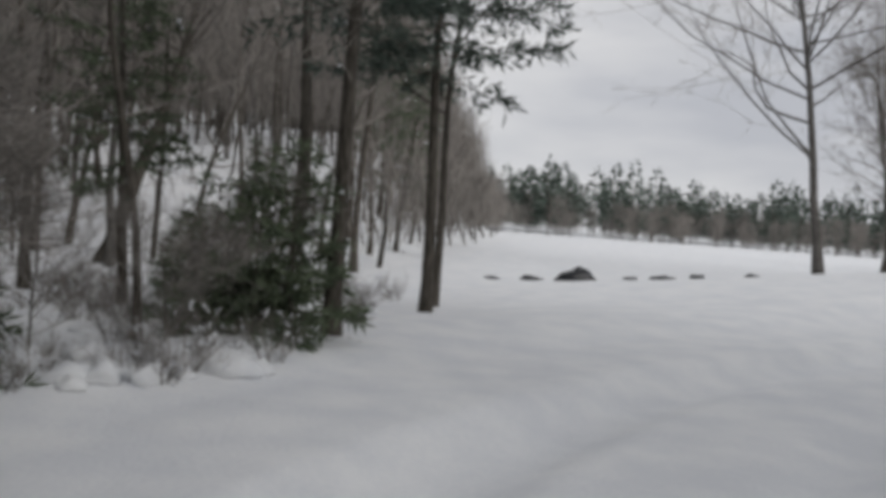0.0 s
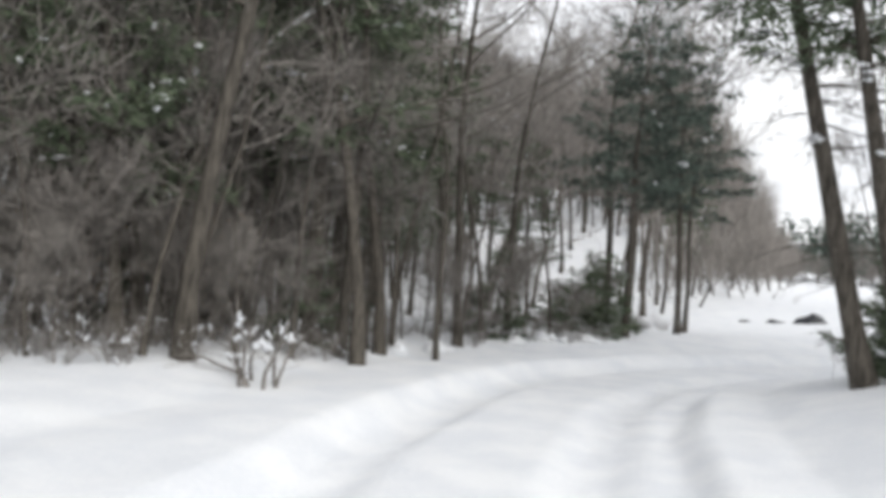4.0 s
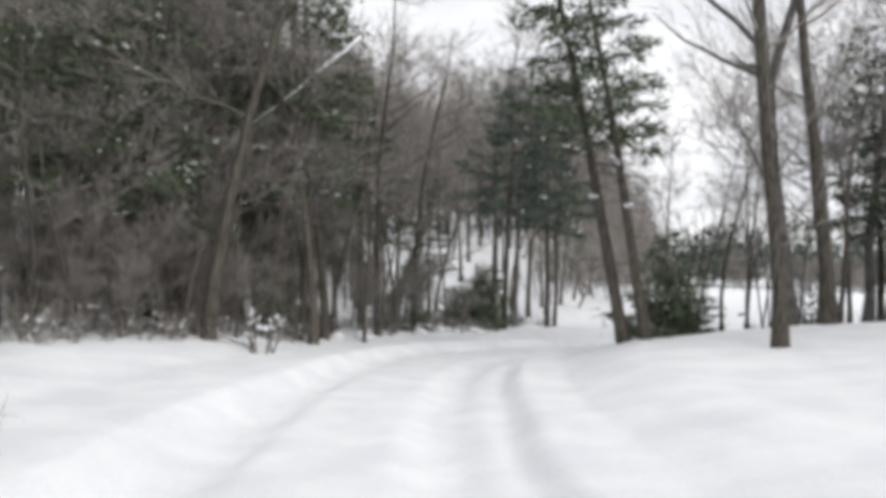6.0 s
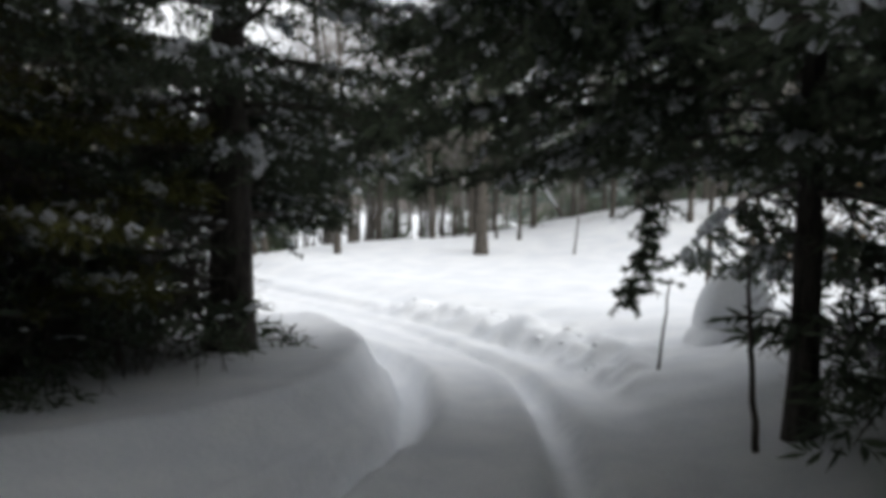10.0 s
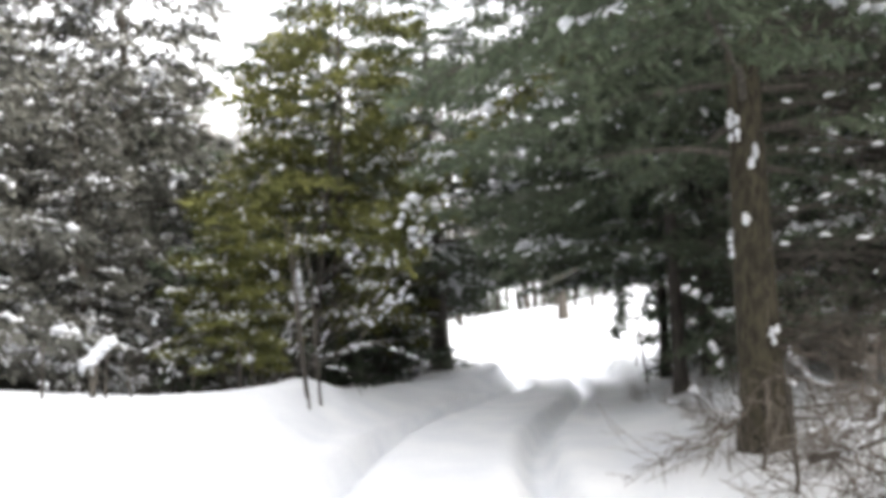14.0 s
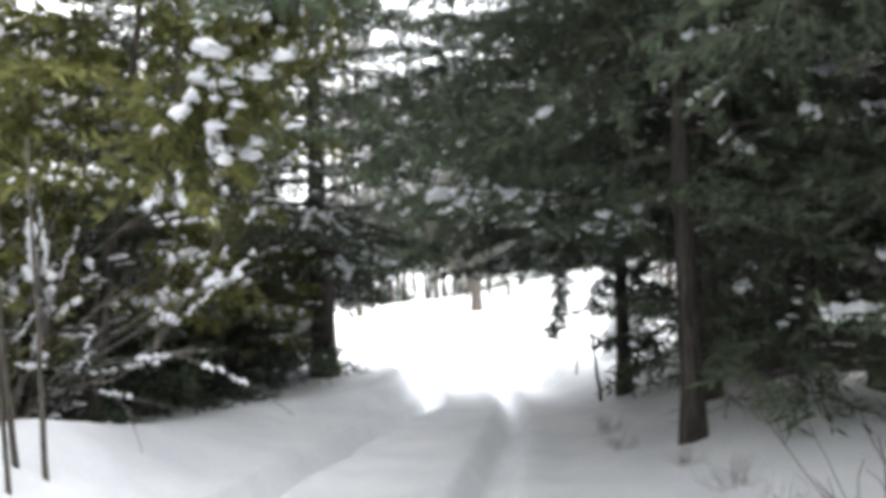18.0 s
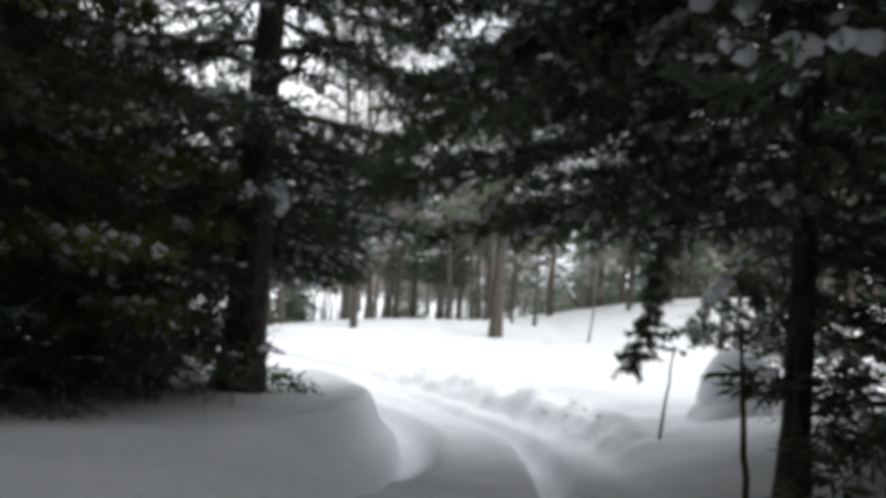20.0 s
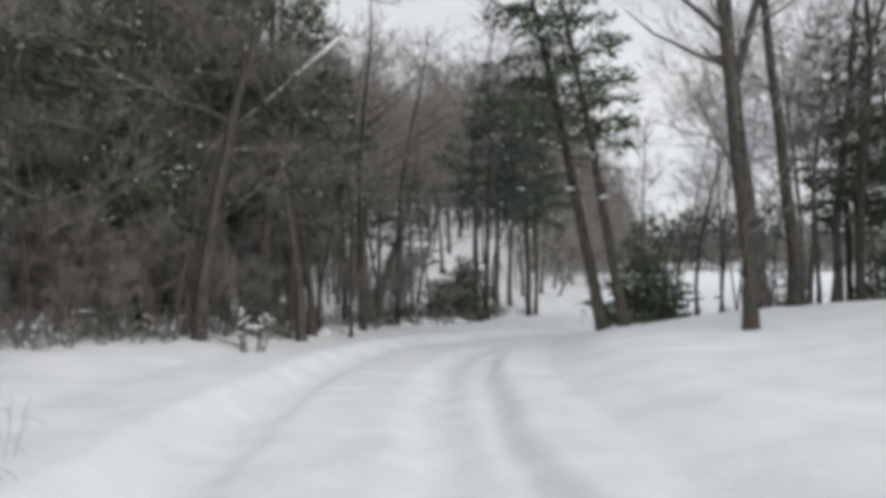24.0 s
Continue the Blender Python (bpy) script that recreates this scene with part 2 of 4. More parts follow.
# ---- mesh building ----
class Shape:
    """Collects triangles, then becomes one mesh."""

    def __init__(self):
        self.v, self.t, self.n = [], [], 0

    def add(self, v, t):
        self.v.append(np.asarray(v, float).reshape(-1, 3))
        self.t.append(np.asarray(t, int).reshape(-1, 3) + self.n)
        self.n += len(self.v[-1])

    def tube(self, p, r, k=6, cap=False):
        """A tube along the points p with the radii r."""
        p, r = np.asarray(p, float), np.asarray(r, float)
        d = np.gradient(p, axis=0)
        d /= np.linalg.norm(d, axis=1)[:, None] + 1e-9
        ref = np.where(np.abs(d[:, 2:3]) > 0.9, [[1.0, 0, 0]], [[0, 0, 1.0]])
        a = np.cross(d, ref)
        a /= np.linalg.norm(a, axis=1)[:, None] + 1e-9
        b = np.cross(d, a)
        for i in range(1, len(a)):
            if a[i] @ a[i - 1] < 0.5:
                a[i] = a[i - 1] - d[i] * (a[i - 1] @ d[i])
                a[i] /= np.linalg.norm(a[i]) + 1e-9
                b[i] = np.cross(d[i], a[i])
        ang = np.linspace(0, 2 * np.pi, k, endpoint=False)
        rings = p[:, None] + r[:, None, None] * (np.cos(ang)[None, :, None] * a[:, None] + np.sin(ang)[None, :, None] * b[:, None])
        v = rings.reshape(-1, 3)
        i = (np.arange(len(p) - 1)[:, None] * k + np.arange(k)[None]).ravel()
        j = (np.arange(len(p) - 1)[:, None] * k + (np.arange(k) + 1)[None] % k).ravel()
        t = np.concatenate([np.stack([i, i + k, j], 1), np.stack([j, i + k, j + k], 1)])
        if cap:
            e = (len(p) - 1) * k
            t = np.concatenate([t, [[e, e + q + 1, e + q] for q in range(1, k - 1)], [[0, q, q + 1] for q in range(1, k - 1)]])
        self.add(v, t)

    def blades(self, o, d, length, width):
        """Slim pointed leaves from the points o along d."""
        o, d = np.asarray(o, float), np.asarray(d, float)
        d = d / (np.linalg.norm(d, axis=1)[:, None] + 1e-9)
        s = np.cross(d, rng.normal(size=d.shape))
        s /= np.linalg.norm(s, axis=1)[:, None] + 1e-9
        w, le = np.broadcast_to(width, len(o))[:, None], np.broadcast_to(length, len(o))[:, None]
        v = np.stack([o, o + d * le * 0.45 + s * w / 2, o + d * le, o + d * le * 0.45 - s * w / 2], 1).reshape(-1, 3)
        i = np.arange(len(o))[:, None] * 4
        self.add(v, np.concatenate([i + [0, 1, 2], i + [0, 2, 3]]))

    def blob(self, c, r, seed=0.0, lump=0.25, level=1):
        """A lumpy rounded clump, flatter beneath."""
        d, tri = BALLS[level]
        wob = 1 + lump * (np.sin(d @ [5.1, 2.3, 1.7] + seed) * 0.5 + np.sin(d @ [-2.9, 4.7, 3.1] + 2.1 * seed) * 0.5)
        v = d * wob[:, None] * np.asarray(r)
        v[:, 2] = np.where(v[:, 2] < 0, v[:, 2] * 0.5, v[:, 2])
        self.add(v + c, tri)

    def mesh(self, name, mat, smooth=True):
        v, t = np.concatenate(self.v), np.concatenate(self.t)
        me = bpy.data.meshes.new(name)
        me.vertices.add(len(v))
        me.vertices.foreach_set("co", v.ravel())
        me.loops.add(len(t) * 3)
        me.loops.foreach_set("vertex_index", t.ravel())
        me.polygons.add(len(t))
        me.polygons.foreach_set("loop_start", np.arange(len(t)) * 3)
        me.polygons.foreach_set("loop_total", np.full(len(t), 3))
        me.polygons.foreach_set("use_smooth", np.full(len(t), smooth))
        me.materials.append(mat)
        me.update(calc_edges=True)
        me.validate()
        return me


def ball(level):
    bm = bmesh.new()
    bmesh.ops.create_icosphere(bm, subdivisions=level, radius=1)
    v = np.array([q.co for q in bm.verts])
    t = np.array([[q.index for q in fc.verts] for fc in bm.faces])
    bm.free()
    return v, t


BALLS = {level: ball(level) for level in (1, 2, 4)}


def part(name, shape, mat, parent, label="", smooth=True):
    """One mesh object under a thing or under a part."""
    ob = new(name, shape.mesh(name, mat, smooth))
    ob.parent = parent
    return tagged(ob, label)


def thing(name, label, category, group="", kind=""):
    return tagged(new(name), label, category, group, kind)


def at(x, y, turn=0.0, size=1.0, sink=0.03, lean=(0, 0)):
    """A pose on the snow."""
    return pose(x, y, gz(x, y) - sink, lean[0], lean[1], turn) @ Matrix.Scale(size, 4)


def patch_noise(x, y, size, seed):
    """Smooth value noise in -1..1."""
    r = np.random.default_rng(seed).uniform(-1, 1, (64, 64))
    u, v = np.asarray(x) / size, np.asarray(y) / size
    i, j = np.floor(u).astype(int), np.floor(v).astype(int)
    fu, fv = u - i, v - j
    fu, fv = fu * fu * (3 - 2 * fu), fv * fv * (3 - 2 * fv)
    g = lambda a, b: r[a % 64, b % 64]
    return (g(i, j) * (1 - fu) + g(i + 1, j) * fu) * (1 - fv) + (g(i, j + 1) * (1 - fu) + g(i + 1, j + 1) * fu) * fv


# ---- the snow-covered ground with the drive, one sheet to the horizon ----
def steps(a, b, fine, far, c, e):
    mid = np.concatenate([np.arange(a, c, fine), np.arange(c, e, fine * 0.55), np.arange(e, b + fine / 2, fine)])
    grow = np.cumsum(fine * 1.16 ** np.arange(1, 60))
    low, high = grow[grow < far], grow[grow < far]
    return np.concatenate([(a - low)[::-1], mid, b + high])


def make_ground():
    xs, ys = steps(-16, 8, 0.125, 900, -3.5, 3.2), steps(-25, 31, 0.14, 900, -7.5, 2.0)
    gx, gy = np.meshgrid(xs, ys)
    x, y = gx.ravel(), gy.ravel()
    d, along = road_side(x, y)
    a = np.abs(d)
    out_z, bed = land(x, y), slope(along)
    wave = 0.12 * patch_noise(x, y, 0.9, 3) + 0.1 * patch_noise(x, y, 0.35, 4)
    close_l, close_r = ramp(-along, 1.3, 2.0), ramp(-along, -3.0, 0.6) * (1 - 0.75 * ramp(-along, 5.5, 8.5))
    close = np.where(d < 0, close_l, close_r)
    bend = ramp(-along, 0.5, 2.5) * (1 - ramp(-along, 7.5, 10.5))
    steep = close_l * (1 - 0.3 * ramp(-along, 8, 10.5))
    inner = np.where(d < 0, 1.9 - 0.45 * close_l - 0.37 * bend * close_l, 1.35) + wave * np.where(d < 0, 0.3 - 0.15 * bend, 0.3 + 0.4 * close_r)
    outer = inner + np.where(d < 0, 3.2 - 2.87 * steep, 2.6 - 0.5 * close_r) + 0.12 * patch_noise(x, y, 1.7, 5) * (1 - 0.7 * steep)
    rise = ramp((a - inner) / (outer - inner), 0, 1)
    # the plow has cut a low face on the outer side of the bend
    cut = ramp(a - inner, 0.0, 0.35 + 0.1 * patch_noise(x, y, 0.4, 26))
    rise = np.where(d > 0, rise + close_r * (0.42 * cut * (1 - rise)), rise)
    # a low shoulder where the plow has passed on the open stretch
    shoulder = ramp(along, -1, 2.5) * ramp(a - np.where(d < 0, 1.5, 1.45) - 0.1 * patch_noise(x, y, 1.3, 27), 0.0, 0.4)
    rise = np.maximum(rise, 0.42 * shoulder)
    z = np.where(a < 6, bed + (out_z - bed) * rise, out_z)
    # ridge of pushed-up snow along the edge, broken into clods on the outer side of the bend
    rough = 0.5 + 0.5 * patch_noise(x, y, 0.5, 8)
    lip = np.where(d < 0, outer, inner + 0.55)
    near = np.exp(-(((a - lip) / 0.26) ** 2))
    face = ramp(a, 1.3, 1.55) * (1 - ramp(a, 2.1, 2.7))
    clods = close_r * ramp(along, -8, -5.5) * (d > 0)
    z += near * close * np.where(d > 0, 0.03 + 0.12 * rough * clods, 0.04 + 0.03 * rough)
    z += face * clods * (0.1 * patch_noise(x, y, 0.42, 21) + 0.09 * patch_noise(x, y, 0.23, 22))
    # two wheel ruts, shallower and wider where the drive opens out, with a swept lip beside each
    open_out = ramp(along, -6, 1)
    for off, deep, wide in ((-1.1, 0.44, 0.21), (0.70, 0.3, 0.17)):
        w = 0.05 * patch_noise(along, along * 0 + off, 2.0, 9) + 0.02 * patch_noise(along, along * 0 + off, 0.5, 19)
        mid = off + w + np.sign(off) * 0.1 * open_out + np.where(off < 0, 0.36, -0.06) * bend
        soft_rut = np.exp(-(np.abs((d - mid) / (wide * (1 + 0.75 * open_out))) ** (5 - 2.4 * open_out)))
        z -= deep * (1 - 0.7 * open_out) * soft_rut * (0.85 + 0.15 * patch_noise(x, y, 0.7, 24))
        z += 0.035 * (1 - 0.5 * open_out) * np.exp(-(((np.abs(d - mid) - 0.36 - 0.1 * open_out) / 0.13) ** 2)) * (0.6 + 0.4 * patch_noise(x, y, 0.4, 11))
        z += 0.012 * soft_rut * patch_noise(x, y, 0.13, 25)
    soft = ramp(a, 1.2, 3)
    z += soft * (0.035 * patch_noise(x, y, 2.3, 12) + 0.016 * patch_noise(x, y, 0.8, 13)) + 0.007 * patch_noise(x, y, 0.26, 14)
    z += ramp(a, 3, 8) * 0.08 * patch_noise(x, y, 5, 15)
    shape = Shape()
    nx = len(xs)
    i = (np.arange(len(ys) - 1)[:, None] * nx + np.arange(nx - 1)[None]).ravel()
    shape.add(np.stack([x, y, z], 1), np.concatenate([np.stack([i, i + 1, i + nx + 1], 1), np.stack([i, i + nx + 1, i + nx], 1)]))
    ob = new("ground", shape.mesh("ground", SNOW))
    tagged(ob, "deep white snow with a rutted plowed drive through it", "ground", kind="structure")
    return xs, ys, z.reshape(len(ys), nx)


GRID_X, GRID_Y, GRID_Z = make_ground()


def gz(x, y):
    """The height of the snow's surface at a place, as the ground's sheet has it."""
    i = int(np.clip(np.searchsorted(GRID_X, x) - 1, 0, len(GRID_X) - 2))
    j = int(np.clip(np.searchsorted(GRID_Y, y) - 1, 0, len(GRID_Y) - 2))
    u, v = (x - GRID_X[i]) / (GRID_X[i + 1] - GRID_X[i]), (y - GRID_Y[j]) / (GRID_Y[j + 1] - GRID_Y[j])
    a, b = GRID_Z[j, i] * (1 - u) + GRID_Z[j, i + 1] * u, GRID_Z[j + 1, i] * (1 - u) + GRID_Z[j + 1, i + 1] * u
    return float(a * (1 - v) + b * v)


# ---- trees ----
def limb(start, way, length, r0, r1, bend, n=6, rise=0.0):
    """Points and radii of a wandering limb."""
    p, d = [np.array(start, float)], np.array(way, float) / np.linalg.norm(way)
    for _ in range(n - 1):
        d = d + rng.normal(0, bend, 3) + [0, 0, rise]
        d /= np.linalg.norm(d)
        p.append(p[-1] + d * length / (n - 1))
    return np.array(p), np.linspace(r0, r1, n)


def bare_tree(h, r, forks=2, limbs=12, first=0.35, lean=(0, 0), twigs=11, bark=None, label="", snow=0.0, spread=0.38, name="bare_tree", split=False):
    """A leafless broadleaf tree: a tapered trunk, limbs, branches and fine twigs."""
    tree = thing(name, label or "tall leafless tree with grey bark standing in snow", "tree", "leafless trees")
    trunk, boughs, fine, cling = Shape(), Shape(), Shape(), Shape()
    p, q = limb((0, 0, -0.15), (lean[0], lean[1], 1), h, r, r * 0.15, 0.05, 12, 0.02)
    q[0] = r * 1.45
    q[1] = max(q[1], r * 0.95)
    trunk.tube(p, q, 9)
    stems = [(p, q)]
    for _ in range(forks - 1):
        k = rng.integers(4, 7)
        w = np.array([*rng.normal(0, 0.45, 2), 1.0])
        fp, fq = limb(p[k], w, h * (1 - k / 11) * 0.95, q[k] * 0.75, r * 0.1, 0.07, 8, 0.04)
        trunk.tube(fp, fq, 7)
        stems.append((fp, fq))
    for sp, sq in stems:
        for _ in range(limbs):
            u = first + (1 - first) * rng.random() ** 0.8
            f = u * (len(sp) - 1)
            k = min(int(f), len(sp) - 2)
            o = sp[k] + (sp[k + 1] - sp[k]) * (f - k)
            az = rng.random() * 2 * np.pi
            w = np.array([np.cos(az), np.sin(az), 0.25 + 0.5 * rng.random()])
            le = h * spread * (1.15 - 0.75 * u) * (0.6 + 0.6 * rng.random())
            lp, lq = limb(o, w, le, max(sq[k] * 0.42, 0.014), 0.007, 0.16, 7, 0.06)
            if split:
                one = Shape()
                one.tube(lp, lq, 6)
                part("limb", one, bark or BARK_GREY, tree)
            else:
                boughs.tube(lp, lq, 5)
            if snow and rng.random() < snow:
                for g in range(1, 5):
                    cling.blob(lp[g] + [0, 0, lq[g]], (0.12, 0.05, 0.03), rng.random() * 9)
            for _ in range(6):
                k2 = rng.integers(1, 6)
                w2 = (lp[k2 + 1] - lp[k2]) / (le / 6) + rng.normal(0, 0.65, 3) + [0, 0, 0.25]
                bp, bq = limb(lp[k2], w2, le * (0.25 + 0.3 * rng.random()), 0.010, 0.004, 0.2, 4, 0.05)
                boughs.tube(bp, bq, 3)
                o3 = bp[rng.integers(1, 4, twigs)]
                w3 = (bp[-1] - bp[0]) / np.linalg.norm(bp[-1] - bp[0]) + rng.normal(0, 0.6, (twigs, 3)) + [0, 0, 0.15]
                fine.blades(o3, w3, 0.3 + 0.55 * rng.random(twigs), 0.014)
    part("trunk", trunk, bark or BARK_GREY, tree)
    stuff(part("branchwork", boughs, TWIG, tree))
    stuff(part("twig_spray", fine, TWIG, tree, smooth=False))
    if cling.n:
        stuff(part("snow", cling, SNOW_CLUMP, tree, "snow lying on the branches"))
    return tree


def ridge(shape, a, b, size):
    """A soft ridge of snow lying along a twig."""
    long = np.linalg.norm(b - a) + 1e-6
    n = 1 + int(long / (2.6 * size))
    for k in range(n):
        if rng.random() < 0.25:
            continue
        u = np.clip((k + 0.5 + np.array([-0.5, -0.18, 0.15, 0.45]) * (0.7 + 0.7 * rng.random())) / n, -0.1, 1.1)[:, None]
        p = a + (b - a) * u + rng.normal(0, size * 0.3, (4, 3)) + rng.normal(0, size * 0.5, 3) * [1, 1, 0] + [0, 0, size * 0.35]
        shape.tube(p, size * np.array([0.3, 0.8, 0.9, 0.35]) * (0.45 + 0.85 * rng.random(4)), 4, True)


def conifer(h, r, base, spread, count, droop=0.25, blade=(0.17, 0.03), dense=9, needles=None, snow=0.3, clump=0.08, dead=0, bark=None, label="", name="conifer", lean=(0, 0), taper=0.75, tuft=2, spot=None, full=0.0, reach=0.36, clear=2.6, fine=False, extra=(), lateral=2.05, patches=0):
    """An evergreen: trunk, whorled boughs with sprays of needles, dead lower twigs and snow lying on the boughs. With a spot it keeps the drive free."""
    tree = thing(name, label or "dark green conifer with snow on its boughs", "tree", "conifers")
    trunk, boughs, green, cling = Shape(), Shape(), Shape(), Shape()
    p, q = limb((0, 0, -0.35), (lean[0], lean[1], 1), h, r, r * 0.08, 0.02, 12, 0.01)
    q[0] = r * 1.4
    trunk.tube(p, q, 10)
    foot = gz(*spot) if spot else 0.0

    def on_trunk(z):
        f = np.clip(z / h, 0, 0.999) * 11
        k = int(f)
        return p[k] + (p[k + 1] - p[k]) * (f - k), q[k]

    def free(pts):
        """Whether the points stay clear of the drive."""
        if not spot:
            return np.ones(len(pts), bool)
        d, along = road_side(pts[:, 0] + spot[0], pts[:, 1] + spot[1])
        return (np.abs(d) > lateral) | (pts[:, 2] + foot > slope(along) + clear)

    def high(pts):
        """Whether the points hang well above the snow beside the drive."""
        if not spot:
            return np.ones(len(pts), bool)
        d, along = road_side(pts[:, 0] + spot[0], pts[:, 1] + spot[1])
        return (np.abs(d) > 3.0) | (pts[:, 2] + foot > slope(along) + 1.3)

    for i in range(count + len(extra)):
        u = (i + rng.random()) / count
        hang, load = droop, snow * rng.choice([0.3, 0.9, 2.6], p=[0.4, 0.35, 0.25])
        if i >= count:
            turn, u, long, hang = extra[i - count]
            load = max(0.45, snow * 1.6)
            u = (u - base) / (h - base)
        o, rad = on_trunk(base + (h - base) * u)
        az = radians(turn) if i >= count else i * 2.4 + rng.normal(0, 0.3)
        le = long if i >= count else spread * ((1 - u) ** taper * (1 - full) + full * min(1, 4 * (1 - u)) * 0.9 + 0.05) * (0.65 + 0.5 * rng.random())
        w = np.array([np.cos(az), np.sin(az), 0.25 * u + 0.05])
        lp, lq = limb(o, w, le, max(0.012, rad * 0.25), 0.005, 0.07, 7, -hang / 6)
        ok = free(lp) & high(lp)
        if not ok.all():
            n = int(np.argmin(ok))
            if n < 3:
                continue
            u2 = np.linspace(0, n - 1, 7)
            lp = np.stack([np.interp(u2, np.arange(7), lp[:, c]) for c in range(3)], 1)
            le = float(np.linalg.norm(lp[-1] - lp[0]))
        m = max(4, int(dense * le))
        s = 0.12 + 0.88 * rng.random(m) ** 0.8
        f = s * 5.999
        k = f.astype(int)
        o2 = lp[k] + (lp[k + 1] - lp[k]) * (f - k)[:, None]
        along = (lp[-1] - lp[0]) / le
        side = np.cross(along, [0, 0, 1])
        side /= np.linalg.norm(side) + 1e-9
        sgn = rng.choice([-1, 1], m)[:, None]
        w2 = along * 0.7 + side * sgn * (0.5 + 0.5 * rng.random((m, 1))) + rng.normal(0, 0.15, (m, 3)) + [0, 0, -droop * 0.6]
        w2 /= np.linalg.norm(w2, axis=1)[:, None]
        l2 = le * reach * (1.15 - s) + 0.16
        ok = free(o2 + w2 * l2[:, None]) & high(o2 + w2 * l2[:, None])
        if ok.mean() < 0.35:
            continue
        boughs.tube(lp if fine else lp[::2], lq if fine else lq[::2], 5 if fine else 3)
        o2, w2, l2, m = o2[ok], w2[ok], l2[ok], int(ok.sum())
        if not m:
            continue
        for a in range(m if fine else 0):
            boughs.tube(np.stack([o2[a], o2[a] + w2[a] * l2[a]]), [0.006, 0.003], 3)
        reps = np.maximum(3, (tuft * l2 / (0.5 * blade[0])).astype(int))
        idx = np.repeat(np.arange(m), reps)
        g = rng.random(len(idx))
        o3 = o2[idx] + w2[idx] * (l2[idx] * g)[:, None]
        w3 = w2[idx] * 0.9 + rng.normal(0, 0.55, (len(idx), 3))
        green.blades(o3, w3, blade[0] * (0.7 + 0.6 * rng.random(len(idx))), blade[1])
        for a in range(m):
            if rng.random() < load:
                sz = clump * (0.45 + 0.75 * rng.random() ** 1.5)
                g0 = 0.6 * rng.random()
                ridge(cling, o2[a] + w2[a] * l2[a] * g0, o2[a] + w2[a] * l2[a] * min(1.08, g0 + 0.2 + 0.5 * rng.random()), sz)
        if load > 0.3:
            for _ in range(1 + int(2.5 * le * min(load, 1))):
                f0 = 1.5 + 4 * rng.random()
                f1 = min(5.99, f0 + 0.5 + 1.2 * rng.random())
                e = [lp[int(q)] + (lp[int(q) + 1] - lp[int(q)]) * (q - int(q)) for q in (f0, f1)]
                ridge(cling, *e, clump * (0.8 + 0.7 * rng.random()))
    for i in range(dead):
        o, rad = on_trunk(0.6 + (base + 0.7) * rng.random())
        az = rng.random() * 6.28
        le = min(1.7, spread * (0.35 + 0.5 * rng.random()))
        lp, lq = limb(o, (np.cos(az), np.sin(az), 0.05), le, 0.013, 0.004, 0.12, 6, -0.05)
        if not free(lp).all() or (spot and np.abs(road_side(lp[:, 0] + spot[0], lp[:, 1] + spot[1])[0]).min() < 2.5):
            continue
        boughs.tube(lp, lq, 4)
        for _ in range(7 if fine else 3):
            k = rng.integers(1, 5)
            bp, bq = limb(lp[k], (lp[k + 1] - lp[k]) * 4 + rng.normal(0, 0.5, 3), le * 0.35, 0.006, 0.003, 0.2, 4)
            boughs.tube(bp, bq, 3)
            boughs.blades(bp[rng.integers(1, 4, 5)], (bp[-1] - bp[0]) / le * 3 + rng.normal(0, 0.5, (5, 3)), 0.25, 0.008)
        if rng.random() < snow:
            for k in range(1, 4):
                cling.blob(lp[k] + rng.normal(0, 0.02, 3) + [0, 0, 0.02], (clump * 1.1, clump * 0.8, clump * 0.5), rng.random() * 9, 0.4)
    for i in range(patches):
        o, rad = on_trunk(0.3 + 4 * rng.random())
        az = rng.uniform(2.2, 5.0)
        for j in range(4):
            cling.blob(o + [np.cos(az + 0.2 * rng.normal()) * rad, np.sin(az) * rad, 0.05 * j + rng.normal(0, 0.03)], (0.022, 0.022, 0.03 + 0.03 * rng.random()), rng.random() * 9, 0.6, 2)
    part("trunk", trunk, bark or BARK, tree)
    work = stuff(part("boughwork", boughs, BARK, tree))
    stuff(part("foliage", green, needles or NEEDLE, work, smooth=False))
    if cling.n:
        stuff(part("snow", cling, SNOW_CLUMP, work, "snow clumps lying on the boughs"))
    if spot:
        tree.matrix_basis = at(*spot)
    return tree


def stuff(ob):
    return tagged(ob, kind="stuff")


